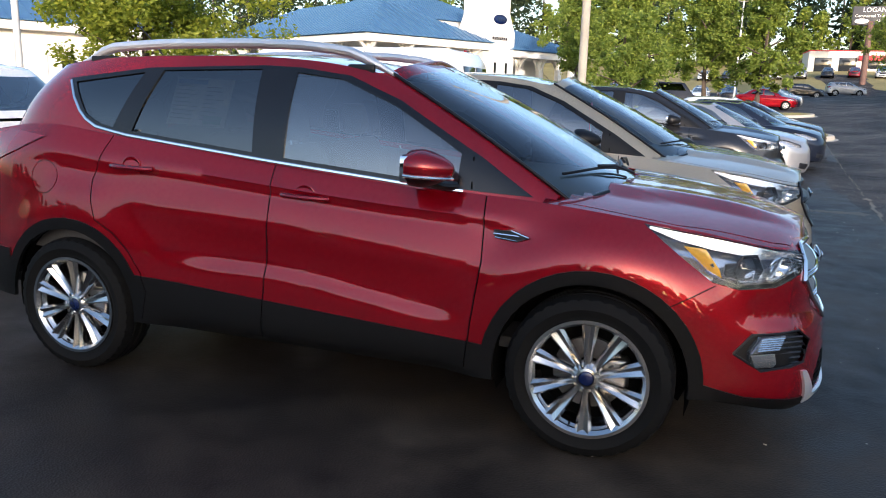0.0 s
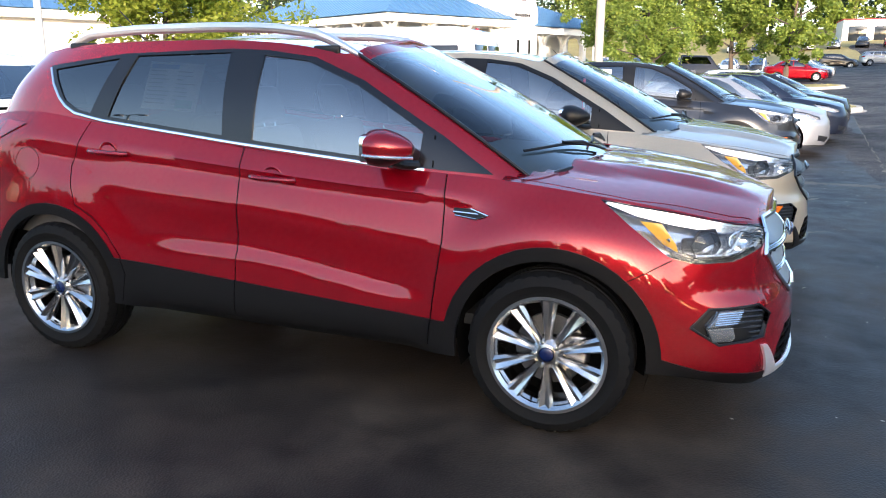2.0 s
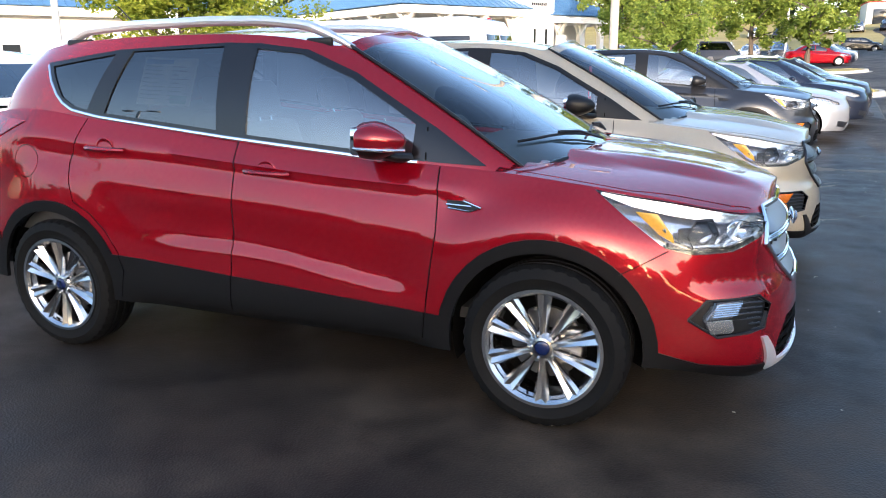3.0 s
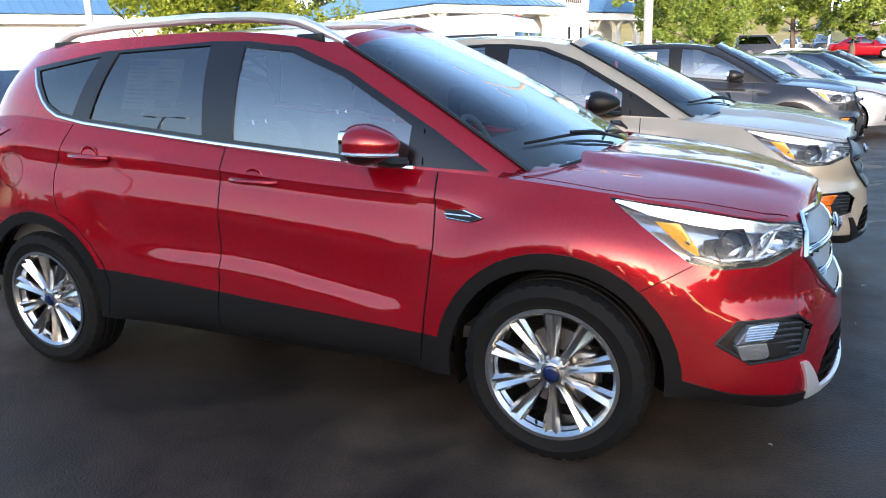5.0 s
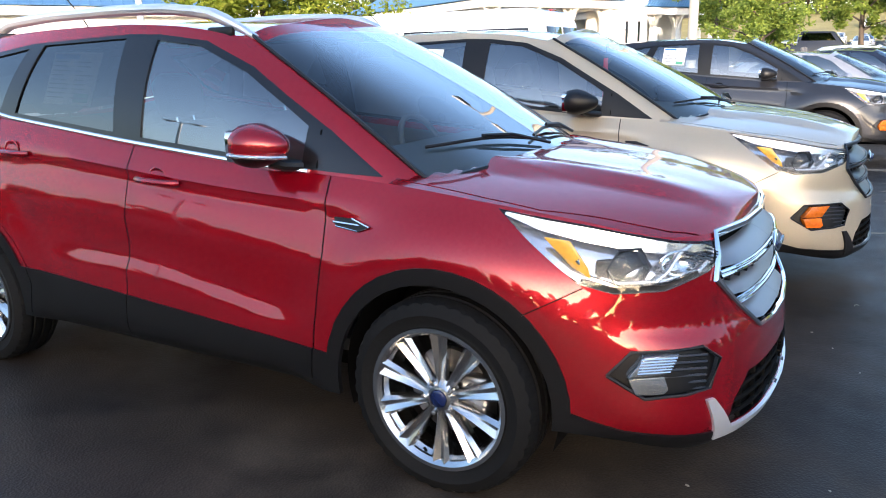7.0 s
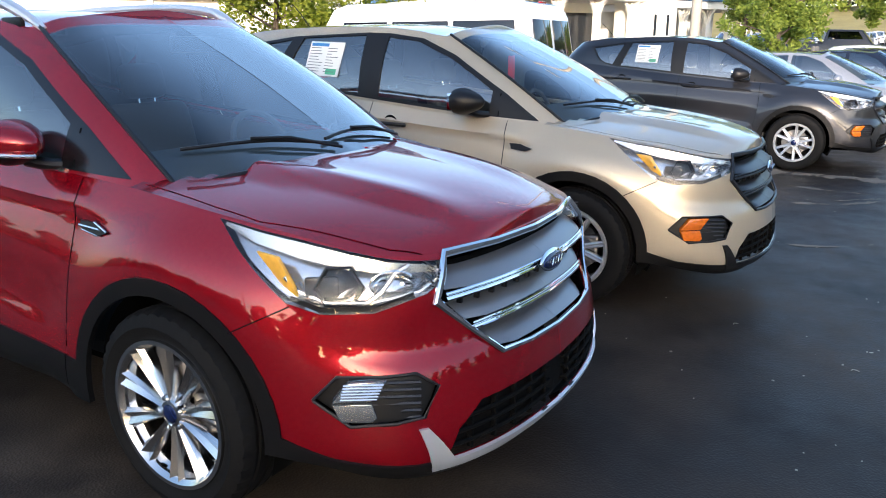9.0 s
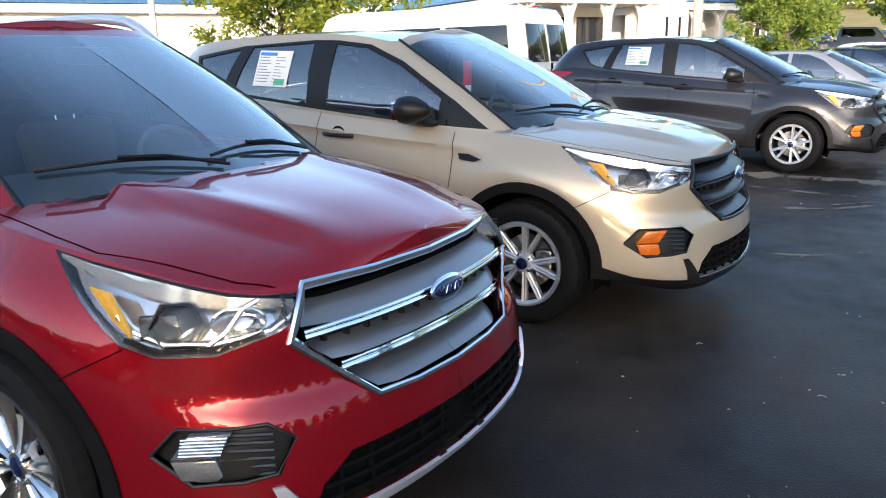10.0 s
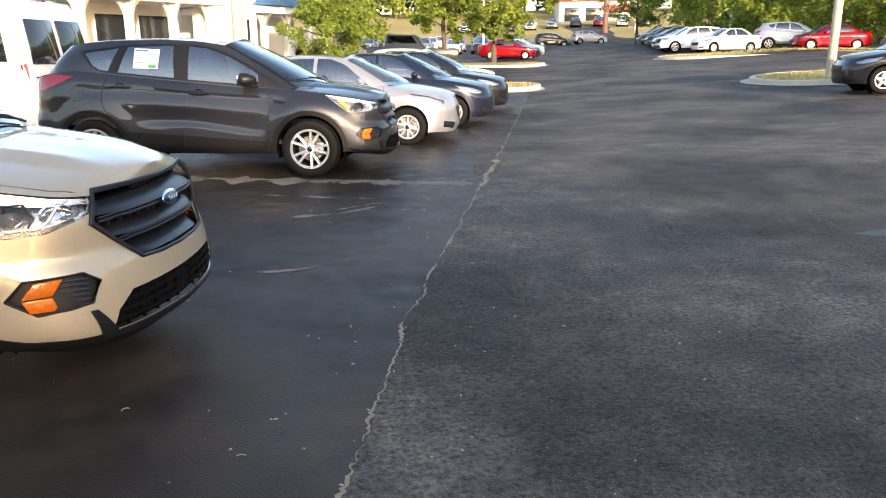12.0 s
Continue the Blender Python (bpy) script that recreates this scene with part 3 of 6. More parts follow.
def suv(name, label, m, body, premium=False, cloth=SEAT, group=""):
    """A compact five-door sport utility car."""
    S = suv_spec()
    car = thing(name, label, "car", None, group)
    lower, green, n = shape(S)
    low, hood, house, roof = shells(S)
    side = lambda c: c.y < -0.55
    nose = lambda c: c.x > 0.45
    tree = BVHTree.FromBMesh(low)
    gtree = BVHTree.FromBMesh(house)
    L = low.faces.layers.int["tag"]
    # openings and regions of the lower body
    for w in S["wheels"]:
        cookie(low, circle(w, S["axle"], S["flare"], 40), "y", CLAD, side)
    cookie(low, [(-2.28, 0.565), (-0.44, 0.45), (-0.44, 0.2), (-2.28, 0.2)], "y", CLAD, side)
    cookie(low, [(0.42, 0.40), (0.62, 0.345), (1.1, 0.30), (1.1, 0.1), (0.42, 0.1)], "y", CLAD, lambda c: c.y < -0.1 and c.x > 0.3)
    cookie(low, [(-3.12, 0.62), (-3.7, 0.62), (-3.7, 0.2), (-3.0, 0.2)], "y", CLAD, lambda c: c.x < -2.9)
    for w in S["wheels"]:
        cookie(low, circle(w, S["axle"], S["arch"], 40), "y", ARCH, side)
    cookie(low, [(0.17, 1.012), (0.45, 0.972), (0.70, 0.925), (0.815, 0.905), (0.835, 0.87), (0.80, 0.825), (0.70, 0.782), (0.56, 0.775), (0.46, 0.80)], "y", HEADLAMP, lambda c: c.y < -0.40 and c.x > 0.05)
    cookie(low, [(0.1, 0.918), (-0.485, 0.922), (-0.565, 0.80), (-0.35, 0.60), (0.1, 0.585)], "x", GRILLE, nose)
    cookie(low, [(0.1, 0.475), (-0.47, 0.478), (-0.56, 0.41), (-0.60, 0.325), (0.1, 0.305)], "x", LOWER, nose)
    cookie(low, [(0.1, 0.305), (-0.575, 0.322), (-0.65, 0.44), (-0.675, 0.44), (-0.635, 0.295), (0.1, 0.263)], "x", SKID, nose)
    cookie(low, [(-0.825, 0.525), (-0.79, 0.60), (-0.655, 0.605), (-0.605, 0.56), (-0.655, 0.475), (-0.79, 0.455)], "x", FOG, lambda c: c.x > 0.4 and c.y < -0.3)
    cookie(low, [(-2.88, 1.225), (-3.15, 1.25), (-3.7, 1.22), (-3.7, 1.02), (-3.3, 1.06), (-3.08, 1.14)], "y", TAILLAMP, lambda c: c.x < -2.7 and c.y < -0.4)
    fr = [(-0.50, 1.2), (-0.485, 0.96), (-0.48, 0.80), (-0.51, 0.55), (-0.53, 0.34)]
    mid = [(-1.53, 1.3), (-1.53, 0.9), (-1.545, 0.34)]
    back = [(-2.43, 1.35), (-2.50, 1.16), (-2.55, 1.02), (-2.54, 0.92)] + [(-2.69 + 0.50 * math.cos(a), 0.36 + 0.50 * math.sin(a)) for a in (1.2, 0.95, 0.7, 0.45, 0.25)] + [(-2.235, 0.34)]
    sill = [(-0.53, 0.34), (-1.545, 0.34), (-2.235, 0.34)]
    bump = [(0.47, 0.79), (0.30, 0.70)]
    for line, hw in ((fr, 0.003), (mid, 0.003), (back, 0.003), (bump, 0.002)):
        seam(low, line, "y", SEAM, side, hw)
    for f in low.faces:
        c = f.calc_center_median()
        if f[L] in (BODY,) and side(c) and 0.34 < c.z:
            if inside((c.x, c.z), fr + mid[::-1]):
                f[L] = FDOOR
            elif inside((c.x, c.z), mid + back[::-1]):
                f[L] = RDOOR
    seam(low, circle(-2.855, 1.02, 0.085, 20) + [circle(-2.855, 1.02, 0.085, 20)[0]], "y", SEAM, side, 0.002)
    whole = thick(mirrored(taken(low, {BODY})), 0.004)
    for nm, keep in (("front_body", lambda x: x > -1.4), ("rear_body", lambda x: x <= -1.4)):
        half_body = whole.copy()
        bmesh.ops.delete(half_body, geom=[f for f in half_body.faces if not keep(f.calc_center_median().x)], context="FACES")
        part(nm, half_body, body, car)
    whole.free()
    tagged(part("panel_gap", mirrored(pushed(taken(low, {SEAM}), -0.007)), DARK, car), kind="stuff")
    for tag, nm in ((FDOOR, "front_door"), (RDOOR, "rear_door")):
        d = taken(low, {tag})
        part(nm, mirrored(d.copy(), False), body, car)
        door = part(nm, d, body, car)
        x0 = -1.35 if tag == FDOOR else -2.315
        z0 = 1.018 if tag == FDOOR else 1.098
        p = on_side(tree, x0, z0)
        hm = body if premium else SAIL
        cup = lathe([(0.0005, 0.012), (0.03, 0.008), (0.05, -0.001), (0.055, 0.001)], 24)
        cup.transform(pose(p.x, p.y - 0.001, p.z + 0.005, 0, 0, 0) @ Matrix.Diagonal((1.05, 1, 0.95, 1)))
        part("handle_cup", cup, body if premium else DARK, door)
        part("handle", tube([(x0 - 0.115, p.y - 0.004, z0 + 0.004), (x0 - 0.10, p.y - 0.022, z0 + 0.004), (x0 - 0.04, p.y - 0.036, z0 + 0.002), (x0 + 0.05, p.y - 0.036, z0), (x0 + 0.105, p.y - 0.022, z0 - 0.003), (x0 + 0.12, p.y - 0.002, z0 - 0.004)], 0.016, 10, 0.85), hm, door, "body-colour door handle" if premium else "black door handle")
    clad = mirrored(pushed(taken(low, {CLAD}), 0.007))
    part("cladding", thick(clad, 0.02), CLADDING, car, "matt black plastic cladding")
    wells(S, 0.06, car)
    # hood with its shut lines
    hl = hood.faces.layers.int["tag"]
    for f in hood.faces:
        f[hl] = HOOD
    edge = [(-0.215, -0.738), (-0.10, -0.738), (0.0, -0.740), (0.12, -0.742), (0.3, -0.735), (0.5, -0.66), (0.68, -0.60), (0.86, -0.47), (0.905, -0.36)]
    seam(hood, edge, "z", SEAM, lambda c: c.y < -0.2)
    # the hood ends at the foot of the windscreen
    foot_y = lambda x: float(np.interp(x, [-0.56, -0.205, -0.035, 0.04, 0.07], [0.778, 0.715, 0.53, 0.30, 0.0]))
    bmesh.ops.delete(hood, geom=[f for f in hood.faces if f.calc_center_median().x < 0.07 and -f.calc_center_median().y < foot_y(f.calc_center_median().x) - 0.012], context="FACES")
    tagged(part("panel_gap", mirrored(pushed(taken(hood, {SEAM}), -0.006)), DARK, car), kind="stuff")
    part("hood", thick(mirrored(taken(hood, {HOOD})), 0.004), body, car)
    htree = BVHTree.FromBMesh(hood)
    # glasshouse
    gside = lambda c: c.y < -0.4
    dlo = [(-0.30, 1.078), (-0.87, 1.112), (-1.59, 1.175), (-2.42, 1.258), (-2.60, 1.29), (-2.70, 1.34), (-2.83, 1.50), (-2.85, 1.525), (-2.34, 1.588), (-1.67, 1.612), (-1.48, 1.605), (-1.22, 1.572), (-0.95, 1.465), (-0.70, 1.325), (-0.54, 1.235)]
    fg = [(-1.49, 1.582), (-1.25, 1.555), (-0.97, 1.445), (-0.74, 1.315), (-0.63, 1.248), (-0.63, 1.115), (-0.87, 1.132), (-1.49, 1.186)]
    rg = [(-2.25, 1.578), (-1.68, 1.594), (-1.66, 1.203), (-2.37, 1.272)]
    qg = [(-2.80, 1.507), (-2.36, 1.565), (-2.49, 1.285), (-2.59, 1.305), (-2.68, 1.35)]
    cookie(house, dlo, "y", TRIM, gside, {BODY})
    cookie(house, fg, "y", FGLASS, gside)
    cookie(house, rg, "y", RGLASS, gside)
    cookie(house, qg, "y", QGLASS, gside)
    part("pillar_frame", thick(mirrored(taken(house, {BODY})), 0.004), body, car)
    trim = pushed(taken(house, {TRIM}), 0.003)
    part("window_trim", thick(mirrored(trim), 0.008), GLOSSBLACK if premium else SAIL, car, "black window surround")
    rear_glass = PRIVACY if premium else GLASS
    for tag, nm, mat in ((FGLASS, "front_window", GLASS), (RGLASS, "rear_window", rear_glass), (QGLASS, "quarter_window", rear_glass)):
        g = pushed(taken(house, {tag}), -0.004)
        part(nm, mirrored(g.copy(), False), mat, car)
        part(nm, g, mat, car)
    part("windscreen", mirrored(pushed(taken(house, {SCREEN}), 0.001)), WINDSHIELD, car, "sloping glass windscreen")
    part("back_window", mirrored(taken(house, {BACKLIGHT})), rear_glass, car)
    band = [green(S["pillar"] - 0.002, k / 14) + Vector((0.004, -0.003, 0.004)) for k in range(15)]
    for s in (1, -1):
        part("screen_seal", tube([(p.x, p.y * s, p.z) for p in band], 0.009, 6), SAIL, car)
    cowl = [green(u * S["pillar"] / 16, 0.0) + Vector((0.0, 0, -0.006)) for u in range(17)]
    part("cowl", mirrored(tube(cowl, 0.014, 6, 0.7)), SAIL, car, "black cowl grille")
    part("roof", thick(mirrored(roof), 0.004), body, car)
    # belt moulding in chrome, running up behind the quarter window
    if premium:
        line = [(x, float(np.interp(-x, [0.3, 0.87, 1.59, 2.42, 2.6], [1.072, 1.106, 1.169, 1.252, 1.283]))) for x in [-0.60 - 0.1 * k for k in range(20)]] + [(-2.60, 1.284), (-2.67, 1.318), (-2.72, 1.36), (-2.78, 1.43), (-2.845, 1.515)]
        pts = [on_side(gtree, x, z) for x, z in line]
        for s in (1, -1):
            part("belt_moulding", strip([Vector((p.x, p.y * s, p.z)) for p in pts], Vector((0, -s, 0.2)).normalized(), 0.016, 0.009), CHROME, car, "thin chrome belt moulding")
    # fixed panel behind the mirror
    part("sail_panel_joint", tube([on_side(gtree, -0.565, 1.10), on_side(gtree, -0.575, 1.235)], 0.006, 6), DARK, car)
    # door mirrors
    for s in (1, -1):
        sh = bmesh.new()
        bmesh.ops.create_uvsphere(sh, u_segments=24, v_segments=16, radius=1)
        for v in sh.verts:
            x, y, z = v.co
            k = 1 - 0.35 * max(0, x)
            v.co = Vector((max(x, -0.42) * 0.14, y * 0.105 * k, (abs(z) ** 0.8) * (1 if z > 0 else -1) * 0.082 * k))
        sh.transform(Matrix.Translation((-0.755, -0.865, 1.188)))
        upper = sh.copy()
        bmesh.ops.bisect_plane(upper, geom=upper.verts[:] + upper.edges[:] + upper.faces[:], plane_co=(0, 0, 1.148), plane_no=(0, 0, 1), clear_inner=True)
        bmesh.ops.bisect_plane(sh, geom=sh.verts[:] + sh.edges[:] + sh.faces[:], plane_co=(0, 0, 1.149), plane_no=(0, 0, 1), clear_outer=True)
        arm = tube([(-0.73, -0.84, 1.125), (-0.69, -0.80, 1.11), (-0.64, -0.755, 1.105)], 0.032, 10, 0.7)
        if s < 0:
            upper, sh, arm = (mirrored(b, False) for b in (upper, sh, arm))
        mo = part("door_mirror", upper, body if premium else SAIL, car, "body-colour door mirror" if premium else "black door mirror")
        part("mirror_base", sh, SAIL, mo)
        part("mirror_arm", arm, SAIL, mo)
        face = box((-0.818, -0.95, 1.128), (-0.812, -0.785, 1.246), 0.02)
        if s < 0:
            face = mirrored(face, False)
        part("mirror_glass", face, CHROME, mo)
        if premium:
            part("turn_signal", moved(tube([(-0.812, -0.958, 1.161), (-0.76, -0.970, 1.160), (-0.69, -0.952, 1.157), (-0.638, -0.905, 1.153), (-0.625, -0.865, 1.15)], 0.010, 8, 0.8), Matrix.Diagonal((1, s, 1, 1))), LAMPWHITE, mo, "clear turn signal lens")
    # fender vent
    for s in (1, -1):
        c = [on_side(tree, x, z) for x, z in ((-0.44, 0.945), (-0.36, 0.945), (-0.28, 0.923), (-0.33, 0.907), (-0.43, 0.915))]
        bm = bmesh.new()
        a = [bm.verts.new((p.x, (p.y - 0.003) * s, p.z)) for p in c]
        b = [bm.verts.new((p.x * 0.98 - 0.006, (p.y - 0.012) * s, p.z * 0.98 + 0.0187)) for p in c]
        for k in range(5):
            bm.faces.new((a[k], a[(k + 1) % 5], b[(k + 1) % 5], b[k]))
        bm.faces.new(b)
        bmesh.ops.recalc_face_normals(bm, faces=bm.faces[:])
        vent = part("fender_vent", bm, SAIL, car, "black fender vent")
        ring = [Vector((p.x, (p.y - 0.008) * s, p.z)) for p in c]
        part("vent_rim", tube(ring[1:4] + [ring[4]] if premium else ring[:2], 0.0045, 6), CHROME if premium else SAIL, vent)
        if premium:
            q = on_side(tree, -0.37, 0.928)
            part("vent_bar", tube([(-0.435, (q.y - 0.015) * s, 0.930), (-0.315, (q.y - 0.015) * s, 0.925)], 0.005, 6), CHROME, vent)
    # roof rails
    if premium:
        for s in (1, -1):
            pts, rr = [], []
            for k in range(25):
                t = k / 24
                x = -2.86 + 1.84 * t
                up = 0.055 * smooth(0, 0.14, t) * smooth(1, 0.86, t)
                z0 = float(np.interp(x, [-2.97, -2.7, -2.3, -1.8, -1.5, -1.3, -1.09, -1.0], [1.585, 1.622, 1.645, 1.652, 1.645, 1.625, 1.592, 1.56]))
                y0 = float(np.interp(x, [-2.97, -2.7, -2.3, -1.5, -1.09], [0.515, 0.55, 0.565, 0.565, 0.535]))
                pts.append((x, -y0 * s, z0 + 0.012 + up))
                rr.append(0.031 * (0.5 + 0.5 * smooth(0, 0.1, t) * smooth(1, 0.9, t)))
            rail = part("roof_rail", tube(pts, 0.02, 10, 0.8, rr), SATIN, car, "satin silver roof rail")
            for x0, x1, zf in ((-2.78, -2.6, 1.648), (-1.26, -1.12, 1.628)):
                part("rail_foot", box((x0, -0.56 * s - 0.012, 1.58), (x1, -0.56 * s + 0.012, zf), 0.01), SAIL, rail)
    # lamps
    for s in (1, -1):
        cover = taken(low, {HEADLAMP})
        bowl = pushed(cover.copy(), -0.05)
        bmesh.ops.scale(bowl, vec=(0.96, 0.98, 0.93), verts=bowl.verts[:], space=Matrix.Translation((-0.55, 0.7, -0.88)))
        rimb = [e for e in cover.edges if e.is_boundary]
        wall = bmesh.new()
        wall.faces.layers.int.new("tag")
        for e in rimb:
            p, q = e.verts
            d = Vector((-0.05, 0.04, 0))
            wall.faces.new([wall.verts.new(v) for v in (p.co, q.co, q.co + d, p.co + d)])
        projector = moved(lathe([(0.055, -0.02), (0.058, 0.0), (0.052, 0.004), (0.045, -0.004), (0.03, 0.010), (0.0005, 0.016)], 32), pose(0.592, -0.722, 0.845, 0, 0, 218))
        dark_cell = moved(merge(lathe([(0.075, -0.012), (0.070, -0.016), (0.058, 0.012), (0.0005, 0.014)], 6), box((-0.10, 0.0, -0.035), (0.0, 0.02, 0.03), 0.01)), pose(0.583, -0.716, 0.845, 0, 0, 38))
        second = moved(lathe([(0.052, -0.016), (0.048, -0.018), (0.038, 0.004), (0.02, 0.016), (0.0005, 0.02)], 28), pose(0.705, -0.625, 0.855, 0, 0, 47) @ Matrix.Diagonal((1.35, 1, 0.8, 1)))
        amber = prism([(0.335, 0.935), (0.42, 0.93), (0.480, 0.85), (0.490, 0.818), (0.43, 0.848)], "y", -0.795, -0.782, 0.004)
        drl = tube([(0.445, -0.793, 0.875), (0.475, -0.775, 0.83), (0.56, -0.745, 0.80), (0.67, -0.675, 0.80), (0.77, -0.575, 0.825), (0.80, -0.53, 0.86), (0.795, -0.52, 0.885)], 0.008, 8)
        drl2 = tube([(0.66, -0.69, 0.80), (0.69, -0.655, 0.83), (0.715, -0.62, 0.885), (0.74, -0.585, 0.905)], 0.009, 8)
        grid = [moved(tube([(0, -0.03 + 0.0, -0.045 + 0.012 * k), (0, 0.05, -0.045 + 0.012 * k)], 0.003, 5), pose(0.78, -0.54, 0.875, 0, 0, 55)) for k in range(7)]
        lid = strip([lower_point for lower_point in [on_side(tree, x, z) + Vector((-0.003, 0.003, 0)) for x, z in ((0.20, 0.998), (0.32, 0.968), (0.46, 0.942), (0.60, 0.917), (0.70, 0.902), (0.80, 0.888))]], Vector((0.5, -0.8, 0.2)).normalized(), [0.010, 0.034, 0.046, 0.044, 0.034, 0.018], -0.012)
        base_strip = strip([on_side(tree, x, z) + Vector((-0.006, 0.006, 0)) for x, z in ((0.47, 0.812), (0.56, 0.785), (0.70, 0.79), (0.78, 0.825))], Vector((0.6, -0.8, 0)).normalized(), 0.016, -0.01)
        pieces = [(bowl, LAMPWHITE, "reflector"), (wall, LAMPWHITE, "lamp_rim"), (projector, LENS, "projector"), (dark_cell, LAMPBLACK, "projector_cell"), (second, CHROME, "reflector_cup"), (amber, AMBERPALE, "amber_reflector"),
                  (drl, LAMPWHITE, "light_strip"), (drl2, LAMPWHITE, "light_strip"), (merge(*grid), LAMPBLACK, "lamp_grid"), (lid, LAMPWHITE, "lamp_brow"), (base_strip, LAMPBLACK, "lamp_edge")]
        if s < 0:
            cover = mirrored(cover, False)
            pieces = [(mirrored(b, False), mt, nm) for b, mt, nm in pieces]
        lamp = part("headlight", cover, LENS, car, "clear headlight with chrome reflectors and an amber corner")
        for b, mt, nm in pieces:
            part(nm, b, mt, lamp)
        tl = taken(low, {TAILLAMP})
        if s < 0:
            tl = mirrored(tl, False)
        part("tail_light", pushed(tl, 0.006), TAIL, car, "red tail light")
        # fog lamp in its black bezel
        fog = taken(low, {FOG})
        bez = pushed(fog, -0.02)
        p1, p2 = on_front(tree, -0.815, 0.53), on_front(tree, -0.62, 0.53)
        mid_c = p1.lerp(p2, 0.34) + Vector((0.010, -0.010, 0))
        upper_lens = prism([(-0.085, 0.0), (-0.035, 0.062), (0.075, 0.066), (0.03, 0.0)], "y", -0.018, 0.02, 0.004)
        lower_lens = prism([(-0.085, -0.006), (0.03, -0.006), (0.045, -0.05), (0.03, -0.066), (-0.06, -0.062)], "y", -0.016, 0.02, 0.004)
        ang = math.degrees(math.atan2(p2.y - p1.y, p2.x - p1.x))
        place = pose(mid_c.x, mid_c.y, mid_c.z, 0, 0, ang)
        upper_lens.transform(place)
        lower_lens.transform(place)
        mesh_bars = merge(*[moved(tube([(0.03, 0.0, -0.06 + 0.022 * k), (0.17, 0.0, -0.06 + 0.022 * k)], 0.005, 5), pose(mid_c.x, mid_c.y + 0.006, mid_c.z, 0, 0, ang)) for k in range(6)])
        rim_pts = []
        for y, z in [(-0.825, 0.525), (-0.79, 0.60), (-0.72, 0.603), (-0.655, 0.605), (-0.605, 0.56), (-0.655, 0.475), (-0.72, 0.465), (-0.79, 0.455), (-0.825, 0.525)]:
            rim_pts.append(on_front(tree, y, z) + Vector((0.001, -0.001, 0)))
        rim_f = tube(rim_pts, 0.0055, 6)
        group_f = [bez, upper_lens, lower_lens, mesh_bars, rim_f]
        if s < 0:
            group_f = [mirrored(b, False) for b in group_f]
        fb = part("fog_lamp_bezel", group_f[0], SAIL, car, "black bezel with a ribbed insert")
        part("lens", group_f[1], FOGLENS if premium else AMBER, fb, "clear fog lamp lens" if premium else "amber marker lens")
        part("lens", group_f[2], FOGLENS if premium else AMBER, fb)
        part("rib", group_f[3], LAMPBLACK, fb)
        part("bezel_rim", group_f[4], SAIL, fb)
        if premium:
            ribs = merge(*[moved(tube([(-0.06 + 0.002 * k, -0.021, 0.012 + 0.009 * k), (0.045 + 0.004 * k, -0.021, 0.012 + 0.009 * k)], 0.003, 5), place) for k in range(6)])
            part("lens_rib", mirrored(ribs, False) if s < 0 else ribs, CHROME, fb)
    # grille
    g_back = mirrored(pushed(taken(low, {GRILLE}), -0.07))
    gr = part("grille", g_back, DARK, car, "hexagonal grille with horizontal bars")
    gm, gf = (GRILLESILVER, CHROME) if premium else (GRILLEDARK, GRILLEDARK)
    outline = [(0, 0.92), (-0.25, 0.922), (-0.48, 0.924), (-0.525, 0.865), (-0.562, 0.80), (-0.46, 0.70), (-0.355, 0.60), (-0.2, 0.59), (0, 0.587)]
    ring = [on_front(tree, y if y else -0.001, z) for y, z in outline]
    for p in ring:
        p.x += 0.001
    ring_n = [Vector((1, 0.35 * p.y, 0.1)).normalized() for p in ring]
    wd = [0.024, 0.024, 0.028, 0.034, 0.030, 0.018, 0.018, 0.018, 0.018]
    fr_bm = strip(ring, ring_n, wd, 0.013)
    part("grille_frame", mirrored(fr_bm), gf, gr, "chrome grille frame" if premium else "dark grille frame")
    reach = lambda z: float(np.interp(z, [0.59, 0.60, 0.70, 0.80, 0.865, 0.92], [0.30, 0.335, 0.44, 0.54, 0.505, 0.46])) - 0.014
    # three vanes, each rising out of its slot to a bright double lip
    for top, foot, lip in ((0.872, 0.822, 0.812), (0.764, 0.714, 0.703), (0.658, 0.606, None)):
        rows_v = []
        for j in range(5):
            t = j / 4
            z = top + (foot - top) * t
            yl = reach(z)
            back = 0.062 * (1 - t) ** 1.3 + 0.002
            rows_v.append([on_front(tree, -0.001 - yl * k / 12, z) + Vector((-back - 0.02 * max(0, k - 10) / 2, 0, 0)) for k in range(13)])
        vane = sheet(rows_v)
        bmesh.ops.recalc_face_normals(vane, faces=vane.faces[:])
        if sum(f.normal.x for f in vane.faces) < 0:
            bmesh.ops.reverse_faces(vane, faces=vane.faces[:])
        bo = part("grille_bar", thick(mirrored(vane), 0.004), gm, gr, "satin silver grille bar" if premium else "charcoal grille bar")
        if lip:
            yl = reach(lip) - 0.004
            for dz, r in ((0.007, 0.0055), (-0.008, 0.0075)):
                edge_line = [on_front(tree, -0.001 - yl * k / 12, lip + dz) + Vector((0.004 - 0.014 * max(0, k - 10) / 2, 0, -0.010 * max(0, k - 10) / 2)) for k in range(13)]
                part("bar_edge", mirrored(tube(edge_line, r, 8)), CHROME if premium else GRILLEDARK, bo)
